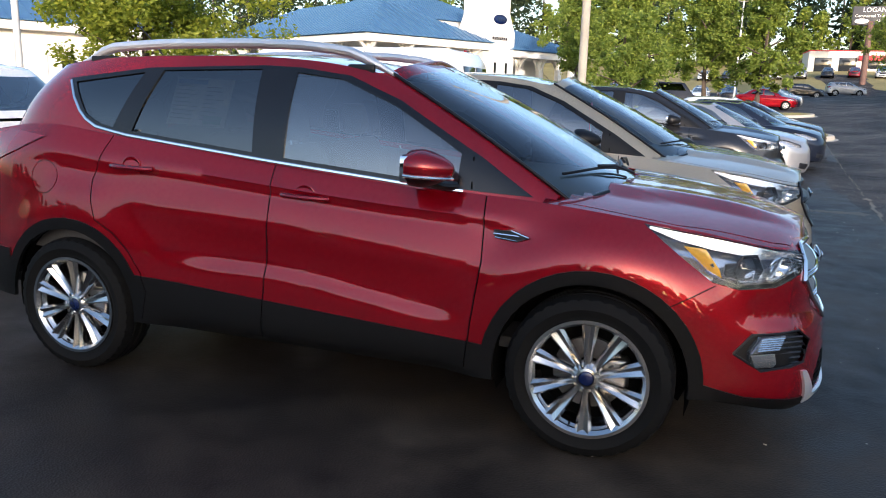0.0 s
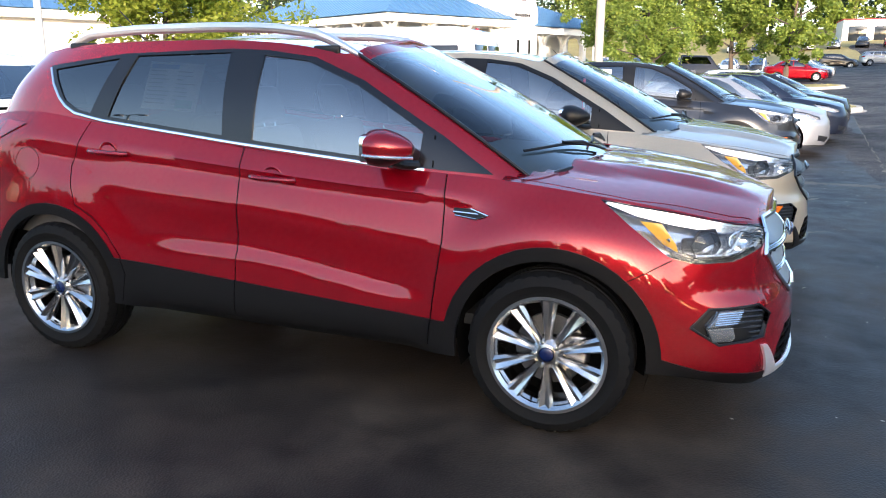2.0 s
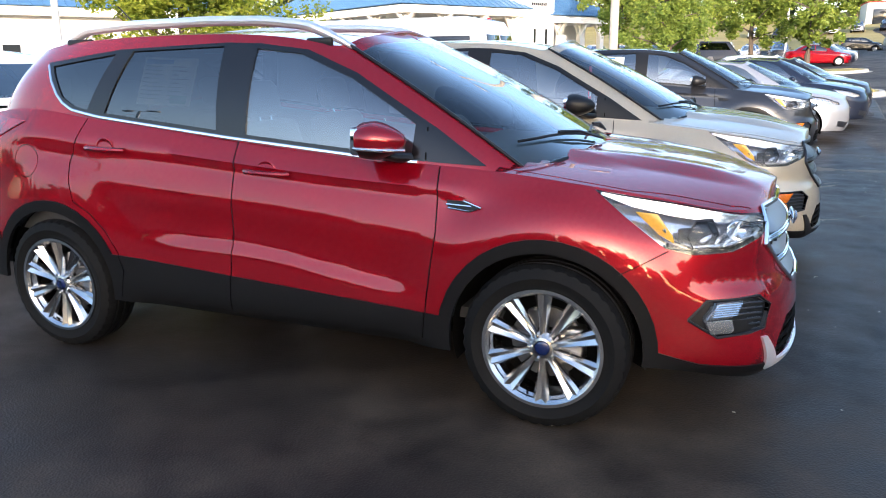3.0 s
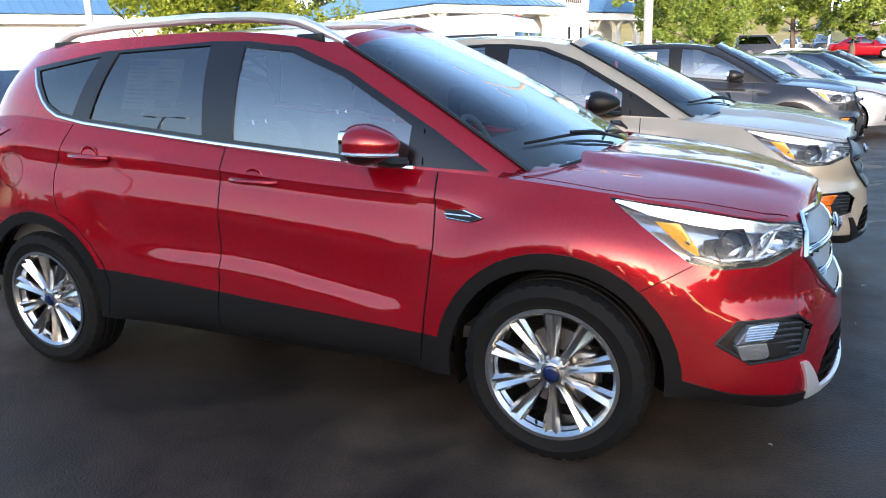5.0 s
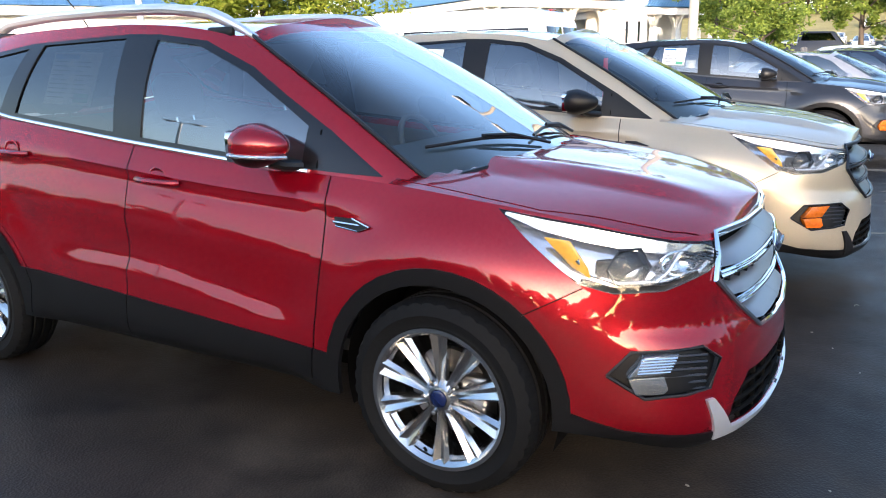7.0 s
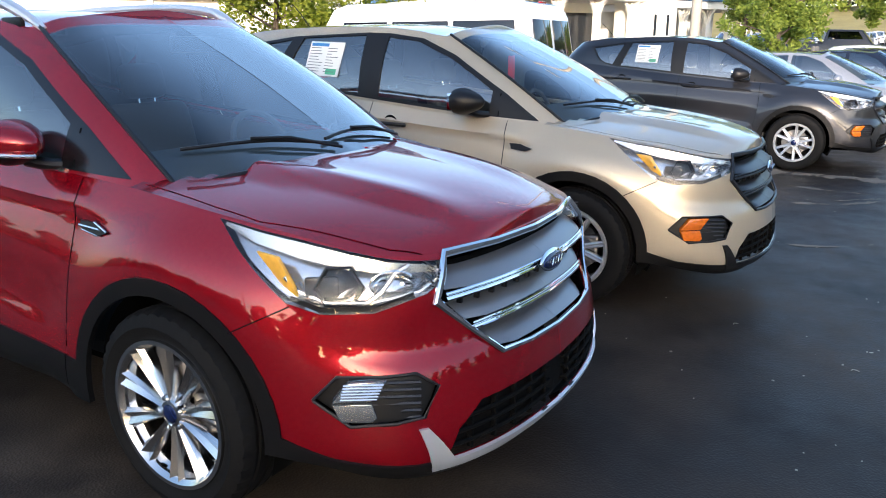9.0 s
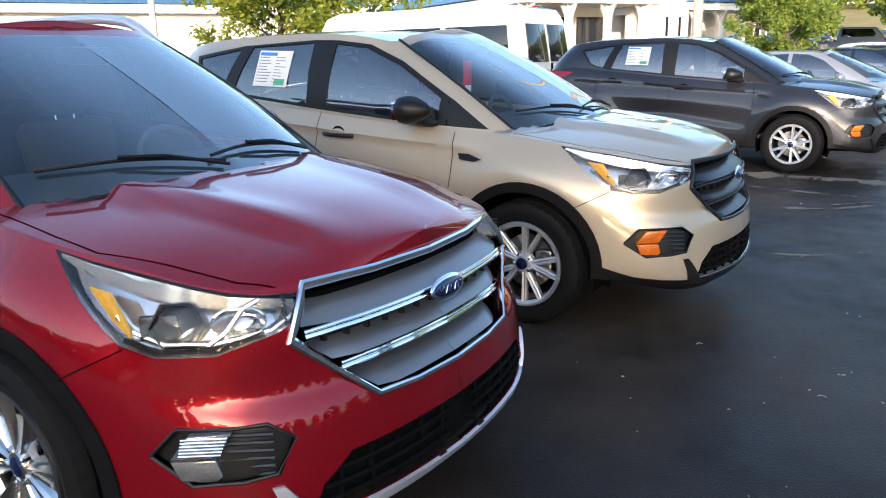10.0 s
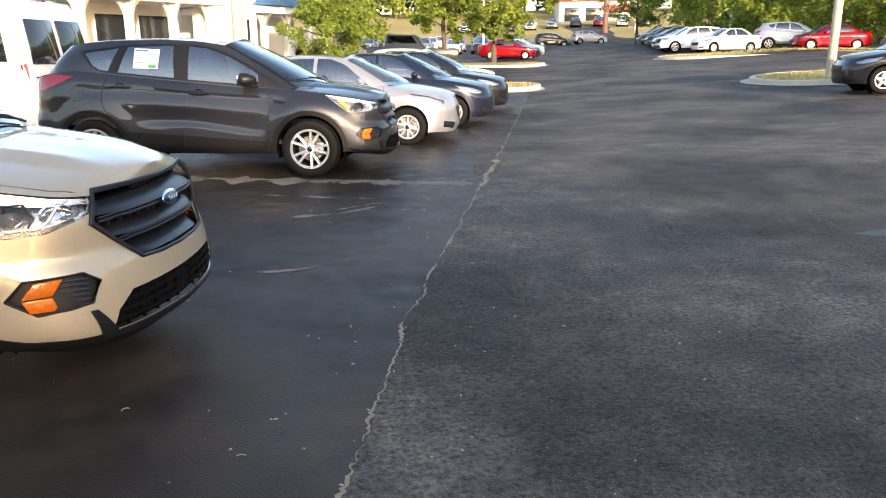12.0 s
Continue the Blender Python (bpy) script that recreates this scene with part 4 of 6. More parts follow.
    for k in range(14):
        y = -0.46 + 0.92 * k / 13
        p = on_front(tree, -abs(y) - 0.001, 0.79)
        part("grille_rib", box((p.x - 0.03, y - 0.006, 0.77), (p.x - 0.012, y + 0.006, 0.81), 0.002), SAIL, gr)
        p = on_front(tree, -abs(y) * 0.8 - 0.001, 0.70)
        part("grille_rib", box((p.x - 0.03, y * 0.8 - 0.006, 0.68), (p.x - 0.012, y * 0.8 + 0.006, 0.72), 0.002), SAIL, gr)
    p = on_front(tree, -0.001, 0.815)
    badge(car, (p.x + 0.022, 0, 0.812), 0.185, 0.076, -12)
    # lower intake and skid plate
    lg = part("lower_intake", mirrored(pushed(taken(low, {LOWER}), -0.03)), DARK, car, "black lower intake with bars")
    for z in (0.355, 0.395, 0.435):
        yl = float(np.interp(z, [0.325, 0.41, 0.478], [0.59, 0.55, 0.46]))
        part("intake_bar", mirrored(tube([on_front(tree, -0.001 - yl * k / 8, z) + Vector((-0.012, 0, 0)) for k in range(9)], 0.008, 6)), DARK, lg)
    for k in range(11):
        y = -0.5 + 0.1 * k
        p = on_front(tree, -abs(y) - 0.001, 0.39)
        part("intake_rib", box((p.x - 0.03, y - 0.006, 0.325), (p.x - 0.012, y + 0.006, 0.47), 0.002), DARK, lg)
    part("skid_plate", thick(mirrored(pushed(taken(low, {SKID}), 0.012)), 0.015), SATIN if premium else SAIL, car, "silver skid plate" if premium else "black bumper lip")
    under = [(0.7, 0.5), (0.2, 0.6), (-3.0, 0.6), (-3.4, 0.5), (-3.4, -0.5), (-3.0, -0.6), (0.2, -0.6), (0.7, -0.5)]
    part("underbody", prism(under, "z", 0.26, 0.42), DARK, car)
    # wipers
    for y0, y1 in ((-0.05, -0.60), (0.42, -0.08)):
        def on_glass(y, up):
            hit = gtree.ray_cast(Vector((2, -max(abs(y), 0.01), 1.13 + up)), Vector((-1, 0, 0)))
            q = hit[0] or Vector((-0.2, y, 1.13))
            return Vector((q.x + 0.02, y, q.z + 0.012))
        blade = [on_glass(y0 + (y1 - y0) * k / 8, 0.012 + 0.035 * math.sin(math.pi * k / 10)) for k in range(9)]
        wp = part("wiper", tube(blade, 0.007, 6), SAIL, car, "black wiper blade")
        part("wiper_arm", tube([blade[0] + Vector((0.02, 0, -0.01)), blade[3] + Vector((0.018, 0, 0.012)), blade[5] + Vector((0.005, 0, 0.012))], 0.007, 6), SAIL, wp)
    # antenna, wheels, cabin
    part("antenna", tube([(-2.75, 0, 1.655), (-2.86, 0, 1.78), (-2.95, 0, 1.86)], 0.004, 6), SAIL, car)
    for wx in S["wheels"]:
        for s in (1, -1):
            w = wheel(car, wx, -0.80 * s, S, "ten" if premium else "five")
            if s < 0:
                w.rotation_euler = (0, 0, math.pi)
    cabin(car, S, cloth, lower)
    rp = [on_side(gtree, x, z) + Vector((0, -0.0, 0)) for x, z in ((-2.22, 1.30), (-1.80, 1.285), (-2.18, 1.545))]
    if not premium:
        o = rp[0] + Vector((0.05, -0.004, 0.02))
        sticker(car, o, (rp[1] - rp[0]) * 0.75, Vector((0.01, rp[2].y - rp[0].y, 0.235)), PRINTBLUE)
    else:
        o = rp[0] + Vector((0.05, 0.012, 0.02))
        sticker(car, o, (rp[1] - rp[0]) * 0.8, Vector((0.01, rp[2].y - rp[0].y, 0.23)), PRINTBLUE)
    car.matrix_basis = m
    for bm in (low, hood, house):
        bm.free()
    return car


def repaint(car, old, fresh):
    """Give a copied car another paint."""
    for o in car.children_recursive:
        for slot in o.material_slots:
            if slot.material == old:
                slot.link = "OBJECT"
                slot.material = fresh
    return car


def sedan_spec(k=1.0):
    return dict(
        plan=[(0.84, 0), (0.83, 0.2), (0.79, 0.40), (0.72, 0.56), (0.62, 0.68), (0.48, 0.77), (0.30, 0.825), (0.10, 0.85), (-0.2, 0.86),
              (-1.3, 0.86), (-2.3, 0.855), (-2.8, 0.84), (-3.1, 0.80), (-3.32, 0.70), (-3.42, 0.55), (-3.46, 0.35), (-3.47, 0)],
        zt=graph((0.85, 0.74), (0.6, 0.80), (0.3, 0.86), (-0.3, 0.945), (-0.87, 0.97), (-1.8, 1.01), (-2.5, 1.04), (-3.0, 1.03), (-3.5, 0.99)),
        zb=graph((0.85, 0.20), (0.5, 0.22), (-0.4, 0.21), (-2.3, 0.22), (-3.1, 0.27), (-3.5, 0.30)),
        low=graph((0.15, 0.10), (0.22, 0.05), (0.27, 0.02), (0.35, 0.01), (0.5, 0.012), (0.65, 0.01), (0.78, 0.004), (0.86, 0.02), (1.3, 0.05)),
        top=graph((0, 0.085), (0.04, 0.06), (0.10, 0.03), (0.2, 0)),
        front=graph((0.15, 0.12), (0.22, 0.05), (0.35, 0.0), (0.55, 0.0), (0.65, 0.03), (0.75, 0.09), (0.85, 0.16)),
        rear=graph((0.2, 0.08), (0.4, 0.0), (0.7, 0.0), (0.9, 0.03), (1.1, 0.08)),
        hood=graph((0.85, 0.74), (0.7, 0.84), (0.4, 0.92), (0.0, 0.985), (-0.35, 1.02), (-1.5, 1.03), (-2.6, 1.07), (-3.2, 1.08), (-3.5, 1.0)),
        base=[(-0.02, 0), (-0.06, 0.3), (-0.16, 0.52), (-0.38, 0.70), (-0.7, 0.755), (-1.1, 0.765), (-1.6, 0.765), (-2.1, 0.75), (-2.45, 0.72), (-2.65, 0.66), (-2.80, 0.52), (-2.86, 0.3), (-2.88, 0)],
        basez=[1.0, 0.995, 0.98, 0.945, 0.96, 0.975, 0.995, 1.015, 1.03, 1.045, 1.06, 1.07, 1.07],
        roof=[(-0.98, 0), (-0.99, 0.3), (-1.02, 0.44), (-1.10, 0.53), (-1.3, 0.56), (-1.5, 0.565), (-1.7, 0.565), (-1.9, 0.555), (-2.05, 0.54), (-2.18, 0.49), (-2.25, 0.40), (-2.27, 0.25), (-2.27, 0)],
        roofz=[1.445, 1.44, 1.43, 1.40, 1.42, 1.435, 1.435, 1.43, 1.42, 1.405, 1.395, 1.40, 1.40],
        pillar=2.72, back=9.5, crown=0.025, bulge=0.028, dome=0.0,
        wheels=(0.0, -2.52), tyre=0.31, arch=0.345, flare=0.40, axle=0.32, floor=0.35, crease=0.0, deck=True)


def plain_car(name, label, S, body, windows, lamp, grille, group="", detail=True):
    """A car of the far rows: body, windows, lamps, grille, mirrors, wheels."""
    car = thing(name, label, "car", None, group)
    lower, green, n = shape(S)
    low, hood, house, roof = shells(S, 84 if detail else 60, 18 if detail else 12)
    half = max(y for x, y in S["plan"])
    side = lambda c: c.y < -half * 0.6
    tree, gtree = BVHTree.FromBMesh(low), BVHTree.FromBMesh(house)
    for w in S["wheels"]:
        cookie(low, circle(w, S["axle"], S["arch"], 24), "y", ARCH, side)
    cookie(low, lamp, "y", HEADLAMP, lambda c: c.x > 0 and c.y < -0.3)
    for g in grille:
        cookie(low, g, "x", GRILLE, lambda c: c.x > 0.3)
    xr = S["plan"][-1][0]
    zr = S["zt"](xr)
    cookie(low, [(xr + 0.42, zr - 0.04), (xr - 0.1, zr - 0.04), (xr - 0.1, zr - 0.24), (xr + 0.28, zr - 0.18)], "y", TAILLAMP, lambda c: c.x < xr + 0.8 and c.y < -0.35)
    xm = S["wheels"][1] / 2 - 0.1
    for x in (xm - 0.0, xm + 0.98, xm - 0.85):
        seam(low, [(x, S["zt"](x) + 0.1), (x - 0.02, S["zb"](x) + 0.1)], "y", SEAM, side, 0.004)
    part("body_shell", mirrored(taken(low, {BODY, FDOOR, RDOOR})), body, car)
    tagged(part("panel_gap", mirrored(pushed(taken(low, {SEAM}), -0.006)), DARK, car), kind="stuff")
    part("hood", mirrored(hood), body, car)
    part("roof", mirrored(roof), body, car)
    for poly in windows:
        cookie(house, poly, "y", FGLASS, lambda c: c.y < -0.35, {BODY})
    part("pillar_frame", mirrored(taken(house, {BODY})), body, car)
    fl = house.faces.layers.int["tag"]
    for i, poly in enumerate(windows):
        for f in house.faces:
            c = f.calc_center_median()
            if f[fl] == FGLASS and inside((c.x, c.z), poly):
                f[fl] = 100 + i
        g = taken(house, {100 + i})
        part("side_window", mirrored(g, False), PRIVACY if not detail else GLASS, car)
        part("side_window", g, PRIVACY if not detail else GLASS, car)
    part("windscreen", mirrored(taken(house, {SCREEN})), WINDSHIELD, car)
    part("back_window", mirrored(taken(house, {BACKLIGHT})), PRIVACY, car)
    for s in (1, -1):
        hl = taken(low, {HEADLAMP})
        tl = taken(low, {TAILLAMP})
        if s < 0:
            hl, tl = mirrored(hl, False), mirrored(tl, False)
        bowl = pushed(hl.copy(), -0.02)
        h = part("headlight", hl, LENS, car, "clear headlight")
        part("reflector", bowl, LAMPWHITE, h)
        part("tail_light", tl, TAIL, car)
        p = on_side(gtree, S["base"][4][0] - 0.05, S["basez"][4] + 0.06)
        m = bmesh.new()
        bmesh.ops.create_uvsphere(m, u_segments=14, v_segments=8, radius=1)
        m.transform(pose(p.x, (p.y - 0.10) * s, p.z + 0.02) @ Matrix.Diagonal((0.07, 0.10, 0.065, 1)))
        part("door_mirror", m, body, car)
    part("grille", mirrored(pushed(taken(low, {GRILLE}), -0.015)), GRILLEDARK, car)
    for g in grille[:1]:
        zs = [z for y, z in g]
        for k in range(5):
            z = min(zs) + (max(zs) - min(zs)) * (k + 0.5) / 5
            yl = min(y for y, zz in g) * 0.85
            part("grille_bar", mirrored(tube([on_front(tree, -0.002 + yl * j / 6, z) for j in range(7)], 0.007, 5)), CHROME if detail else GRILLEDARK, car)
    wells(S, 0.92 - half + 0.03, car)
    part("underbody", prism([(0.6, 0.45), (-3.2, 0.45), (-3.2, -0.45), (0.6, -0.45)], "z", S["zb"](-1) - 0.02, 0.4), DARK, car)
    for wx in S["wheels"]:
        for s in (1, -1):
            w = wheel(car, wx, -(half - 0.115) * s, S, "many", not detail)
            if s < 0:
                w.rotation_euler = (0, 0, math.pi)
    if detail:
        cabin(car, S, SEATGREY, lower)
    else:
        for y in (-0.35, 0.35):
            seat(car, S["base"][0][0] - 1.35, y, SEATGREY)
        part("cabin_floor", box((xr + 0.3, -half * 0.9, 0.45), (-0.3, half * 0.9, S["zt"](-1) - 0.15), 0.03), SEAT, car)
    for bm in (low, house):
        bm.free()
    return car
# ---- ground ----
def ground_height(x, y):
    """Level beside the parked row, rising gently across the aisle and into the distance, steeper at the far bank."""
    soft = lambda u, w: w * math.log1p(math.exp(min(u / w, 40)))
    return min(0.06 * soft(x - 4.5, 0.8), 0.9) + 0.020 * min(soft(y - 16, 3.0), 110) + 0.12 * min(soft(y - 108, 3.0), 60)


def asphalt(name, colour, light, rough, coarse, spots, speck=130, relief=0.005):
    """Asphalt: aggregate grain, patchy wear and broad stains."""
    m = bpy.data.materials.new(name)
    m.use_nodes = True
    t = m.node_tree
    b = t.nodes["Principled BSDF"]
    c = t.nodes.new("ShaderNodeTexCoord")

    def noise_tex(scale, detail=4.0, rough_n=0.6):
        n = t.nodes.new("ShaderNodeTexNoise")
        n.inputs["Scale"].default_value, n.inputs["Detail"].default_value, n.inputs["Roughness"].default_value = scale, detail, rough_n
        t.links.new(c.outputs["Object"], n.inputs["Vector"])
        return n

    def ramp(node, lo, hi):
        r = t.nodes.new("ShaderNodeMapRange")
        r.inputs["From Min"].default_value, r.inputs["From Max"].default_value = lo, hi
        t.links.new(node.outputs[0], r.inputs["Value"])
        return r
    patches, streaks, grain = noise_tex(0.45, 5), noise_tex(3.2, 5), noise_tex(speck, 3)
    stones = t.nodes.new("ShaderNodeTexVoronoi")
    stones.inputs["Scale"].default_value = 95
    t.links.new(c.outputs["Object"], stones.inputs["Vector"])
    mix1, mix2, mix3 = (t.nodes.new("ShaderNodeMix") for _ in range(3))
    for mx in (mix1, mix2, mix3):
        mx.data_type = "RGBA"
    mix1.inputs[6].default_value, mix1.inputs[7].default_value = (*colour, 1), (*light, 1)
    add = t.nodes.new("ShaderNodeMath")
    add.operation = "MULTIPLY"
    t.links.new(ramp(patches, 0.40, 0.60).outputs[0], add.inputs[0])
    t.links.new(ramp(streaks, 0.25, 0.7).outputs[0], add.inputs[1])
    t.links.new(add.outputs[0], mix1.inputs[0])
    mix2.blend_type = "MULTIPLY"
    mix2.inputs[0].default_value = coarse
    t.links.new(mix1.outputs[2], mix2.inputs[6])
    t.links.new(ramp(grain, 0.3, 0.75).outputs[0], mix2.inputs[7])
    mix3.inputs[7].default_value = (*[k * 2.4 for k in light], 1)
    sp = t.nodes.new("ShaderNodeMath")
    sp.operation = "MULTIPLY"
    sp.inputs[1].default_value = spots
    t.links.new(ramp(stones, 0.16, 0.05).outputs[0], sp.inputs[0])
    t.links.new(sp.outputs[0], mix3.inputs[0])
    t.links.new(mix2.outputs[2], mix3.inputs[6])
    t.links.new(mix3.outputs[2], b.inputs["Base Color"])
    b.inputs["Specular IOR Level"].default_value = 0.18
    rr = ramp(streaks, 0.3, 0.7)
    rr.inputs["To Min"].default_value, rr.inputs["To Max"].default_value = rough, rough + 0.2
    t.links.new(rr.outputs[0], b.inputs["Roughness"])
    bp = t.nodes.new("ShaderNodeBump")
    bp.inputs["Strength"].default_value, bp.inputs["Distance"].default_value = 0.5 if relief < 0.01 else 0.8, relief
    t.links.new(stones.outputs[0], bp.inputs["Height"])
    t.links.new(bp.outputs[0], b.inputs["Normal"])
    return m


OLD_ASPHALT = asphalt("worn_asphalt", (0.068, 0.063, 0.059), (0.32, 0.28, 0.245), 0.58, 0.85, 0.9, 42, 0.012)
SEALED = asphalt("sealed_asphalt", (0.021, 0.0172, 0.0152), (0.100, 0.075, 0.053), 0.42, 0.4, 0.12, 130, 0.003)
KERB = material("kerb_concrete", (0.46, 0.42, 0.35), 0.85, grain=0.12, scale=40, bump=0.3, stain=0.15)
DRYGRASS = material("dry_grass", (0.34, 0.29, 0.10), 0.95, grain=0.35, scale=30, bump=0.6, stain=0.3)
BANKGRASS = material("bank_grass", (0.33, 0.27, 0.10), 0.95, grain=0.3, scale=3, bump=0.4, stain=0.4)
TANDIRT = material("tan_dirt", (0.27, 0.225, 0.165), 0.95, grain=0.4, scale=50, bump=0.4, stain=0.3)
PALESEAL = material("pale_scuff", (0.17, 0.14, 0.105), 0.85, grain=0.4, scale=25, bump=0.3, stain=0.4)

xs = sorted({*np.linspace(-40, 40, 41), *np.linspace(-600, -40, 12), *np.linspace(40, 600, 12)})
ys = sorted({*np.linspace(-30, 130, 65), *np.linspace(-600, -30, 10), *np.linspace(130, 900, 16)})
gb = sheet([[(x, y, ground_height(x, y)) for x in xs] for y in ys])
tagged(part("ground", gb, OLD_ASPHALT), "worn grey asphalt of the car park", "ground", kind="structure")


bank = sheet([[(x, y, ground_height(x, y) + 0.03) for x in np.linspace(-160, 160, 41)] for y in np.linspace(111, 240, 22)])
tagged(part("grass_bank", bank, BANKGRASS), "grassy bank of dry green and yellow", "grass bank", kind="structure")


def seam_x(y):
    """The joint between the sealed bays and the aisle."""
    return float(np.interp(y, [-12, 1.05, 3.45, 6.3, 9.3, 23, 30], [1.6, 2.28, 2.38, 2.66, 2.97, 4.25, 4.9]))


rnd = random.Random(5)
rows = []
for k in range(300):
    y = -12 + 36 * k / 299
    x1 = seam_x(y) + rnd.uniform(-0.012, 0.012) + 0.02 * noise.noise((0, y * 3, 0))
    row = [(x1 - d, y, ground_height(x1 - d, y) + 0.004) for d in (0, 0.3, 1, 2, 4, 8, 14, 24)]
    rows.append(row[::-1])
tagged(part("sealed_bays", sheet(rows), SEALED), "freshly sealed black asphalt of the parking bays", "asphalt", kind="structure")


def jagged(y0, y1, fx, wide, mat, name, label, lift=0.007, step=0.02, seed=1, along="y"):
    """A ragged strip on the ground."""
    rd = random.Random(seed)
    bm = bmesh.new()
    prev = None
    n = max(3, int((y1 - y0) / step))
    for k in range(n + 1):
        y = y0 + (y1 - y0) * k / n
        x = fx(y) + rd.uniform(-0.012, 0.012) + 0.045 * noise.noise((seed, y * 2.1, 0))
        w = wide * max(0.02, 0.45 + 1.2 * noise.noise((seed + 7, y * 3.3, 0)) + rd.uniform(-0.3, 0.3)) * min(1, k / 4, (n - k) / 4 + 0.05)
        pts = [(x - w / 2, y), (x + w / 2, y)] if along == "y" else [(y, x - w / 2), (y, x + w / 2)]
        cur = [bm.verts.new((p, q, ground_height(p, q) + lift)) for p, q in pts]
        if prev:
            bm.faces.new((prev[0], prev[1], cur[1], cur[0]))
        prev = cur
    bmesh.ops.recalc_face_normals(bm, faces=bm.faces[:])
    if bm.faces[:] and sum(f.normal.z for f in bm.faces) < 0:
        bmesh.ops.reverse_faces(bm, faces=bm.faces[:])
    return tagged(part(name, bm, mat), label, "crack", kind="structure")


jagged(-3, 23.5, seam_x, 0.022, TANDIRT, "pavement_crack", "thin ragged crack filled with pale grit")
jagged(7.2, 9.7, lambda y: seam_x(y) + 0.0, 0.12, TANDIRT, "crumbled_edge", "crumbled pale patch along the crack", 0.009, seed=4)
jagged(-2.6, 2.7, lambda x: 7.85 - 0.05 * x, 0.46, PALESEAL, "faded_line", "faded dusty bay line on black asphalt", 0.008, 0.03, 9, "x")
jagged(-1.2, 1.7, lambda x: 7.95 - 0.06 * x, 0.16, PALESEAL, "faded_line", "faded dusty bay line on black asphalt", 0.010, 0.03, 12, "x")
jagged(1.0, 1.78, lambda x: 5.85 + 0.9 * (x - 1.0) ** 2, 0.17, PALESEAL, "scuff_mark", "pale curved scuff on black asphalt", 0.008, 0.02, 3, "x")
jagged(1.35, 1.8, lambda x: 6.1 + 0.9 * (x - 1.3), 0.06, TANDIRT, "scuff_mark", "pale curved scuff on black asphalt", 0.010, 0.02, 15, "x")
jagged(1.2, 1.85, lambda x: 4.05 + 1.1 * (x - 1.25) ** 2, 0.07, PALESEAL, "scuff_mark", "pale curved scuff on black asphalt", 0.008, 0.02, 6, "x")
jagged(0.4, 1.7, lambda x: 7.0 - 0.15 * x, 0.09, PALESEAL, "scuff_mark", "pale curved scuff on black asphalt", 0.008, 0.03, 8, "x")

DARKPATCH = material("dark_patch", (0.014, 0.013, 0.013), 0.5, grain=0.3, scale=12, stain=0.3)
for x, y, a, b in ((5.4, 8.1, 0.34, 0.16), (4.6, 3.4, 0.25, 0.12), (6.3, 5.0, 0.5, 0.14)):
    ob = bmesh.new()
    ring = [(x + a * math.cos(k * 0.1309) * (1 + 0.35 * noise.noise((x, k * 0.3, 0))), y + b * math.sin(k * 0.1309) * (1 + 0.35 * noise.noise((y, k * 0.3, 4)))) for k in range(48)]
    ob.faces.new([ob.verts.new((p, q, ground_height(p, q) + 0.003)) for p, q in ring])
    tagged(part("dark_patch", ob, DARKPATCH), "dark patch on the worn asphalt", "stain", kind="structure")

# grit and fallen bits
GRIT = material("pale_grit", (0.42, 0.38, 0.30), 0.9)
rnd = random.Random(11)
gm = bmesh.new()
for k in range(420):
    y = rnd.uniform(-1.5, 12)
    x = rnd.uniform(-0.5, 6.5) if rnd.random() < 0.6 else seam_x(y) + rnd.gauss(0, 0.35)
    r = rnd.uniform(0.002, 0.006)
    q = bmesh.ops.create_icosphere(gm, subdivisions=1, radius=r)
    bmesh.ops.transform(gm, matrix=pose(x, y, ground_height(x, y) + 0.006, 0, 0, rnd.uniform(0, 360)) @ Matrix.Diagonal((rnd.uniform(0.8, 2.2), 1, 0.6, 1)), verts=q["verts"])
tagged(part("grit", gm, GRIT), "scattered pale grit on the asphalt", "grit", kind="stuff")
for x, y, a in ((1.863, 1.59, 20), (1.239, 1.948, 60), (0.95, 3.4, 10), (2.05, 3.0, 110)):
    tw = thing("fallen_twig", "curled dry twig lying on the asphalt", "twig", pose(x, y, 0.008, 0, 0, a) @ Matrix.Scale(0.6, 4))
    part("stem", tube([(-0.03, 0, 0), (-0.01, 0.008, 0.006), (0.015, 0.004, 0.004), (0.03, -0.01, 0)], 0.0035, 5), GRIT, tw)

# ---- the parked row ----
suv("red_suv", "ruby red five-door sport utility car parked on dark asphalt", pose(0, 0, 0), RED, True)
gold = suv("gold_suv", "pale gold five-door sport utility car with black mirrors", pose(0.285, 2.67, 0), GOLD, False, SEATGREY)
tagged(repaint(copy_thing(gold, pose(0.69, 9.03, 0)), GOLD, GREY), "dark grey five-door sport utility car with silver wheels").name = "grey_suv"
tagged(repaint(copy_thing(gold, pose(-8.4, 0.95, 0, 0, 0, 180)), GOLD, WHITE), "white sport utility car parked tail to tail").name = "white_suv"
tag = thing("windscreen_tag", "red and white paper tag hanging in the windscreen", "tag", pose(-0.52, 2.55, 1.20, 0, 0, 0))
part("card", box((-0.004, -0.05, -0.02), (0.0, 0.05, 0.26), 0.001), TAGRED, tag)
part("print", box((0.0005, -0.035, 0.02), (0.0025, 0.035, 0.10)), PAPER, tag)

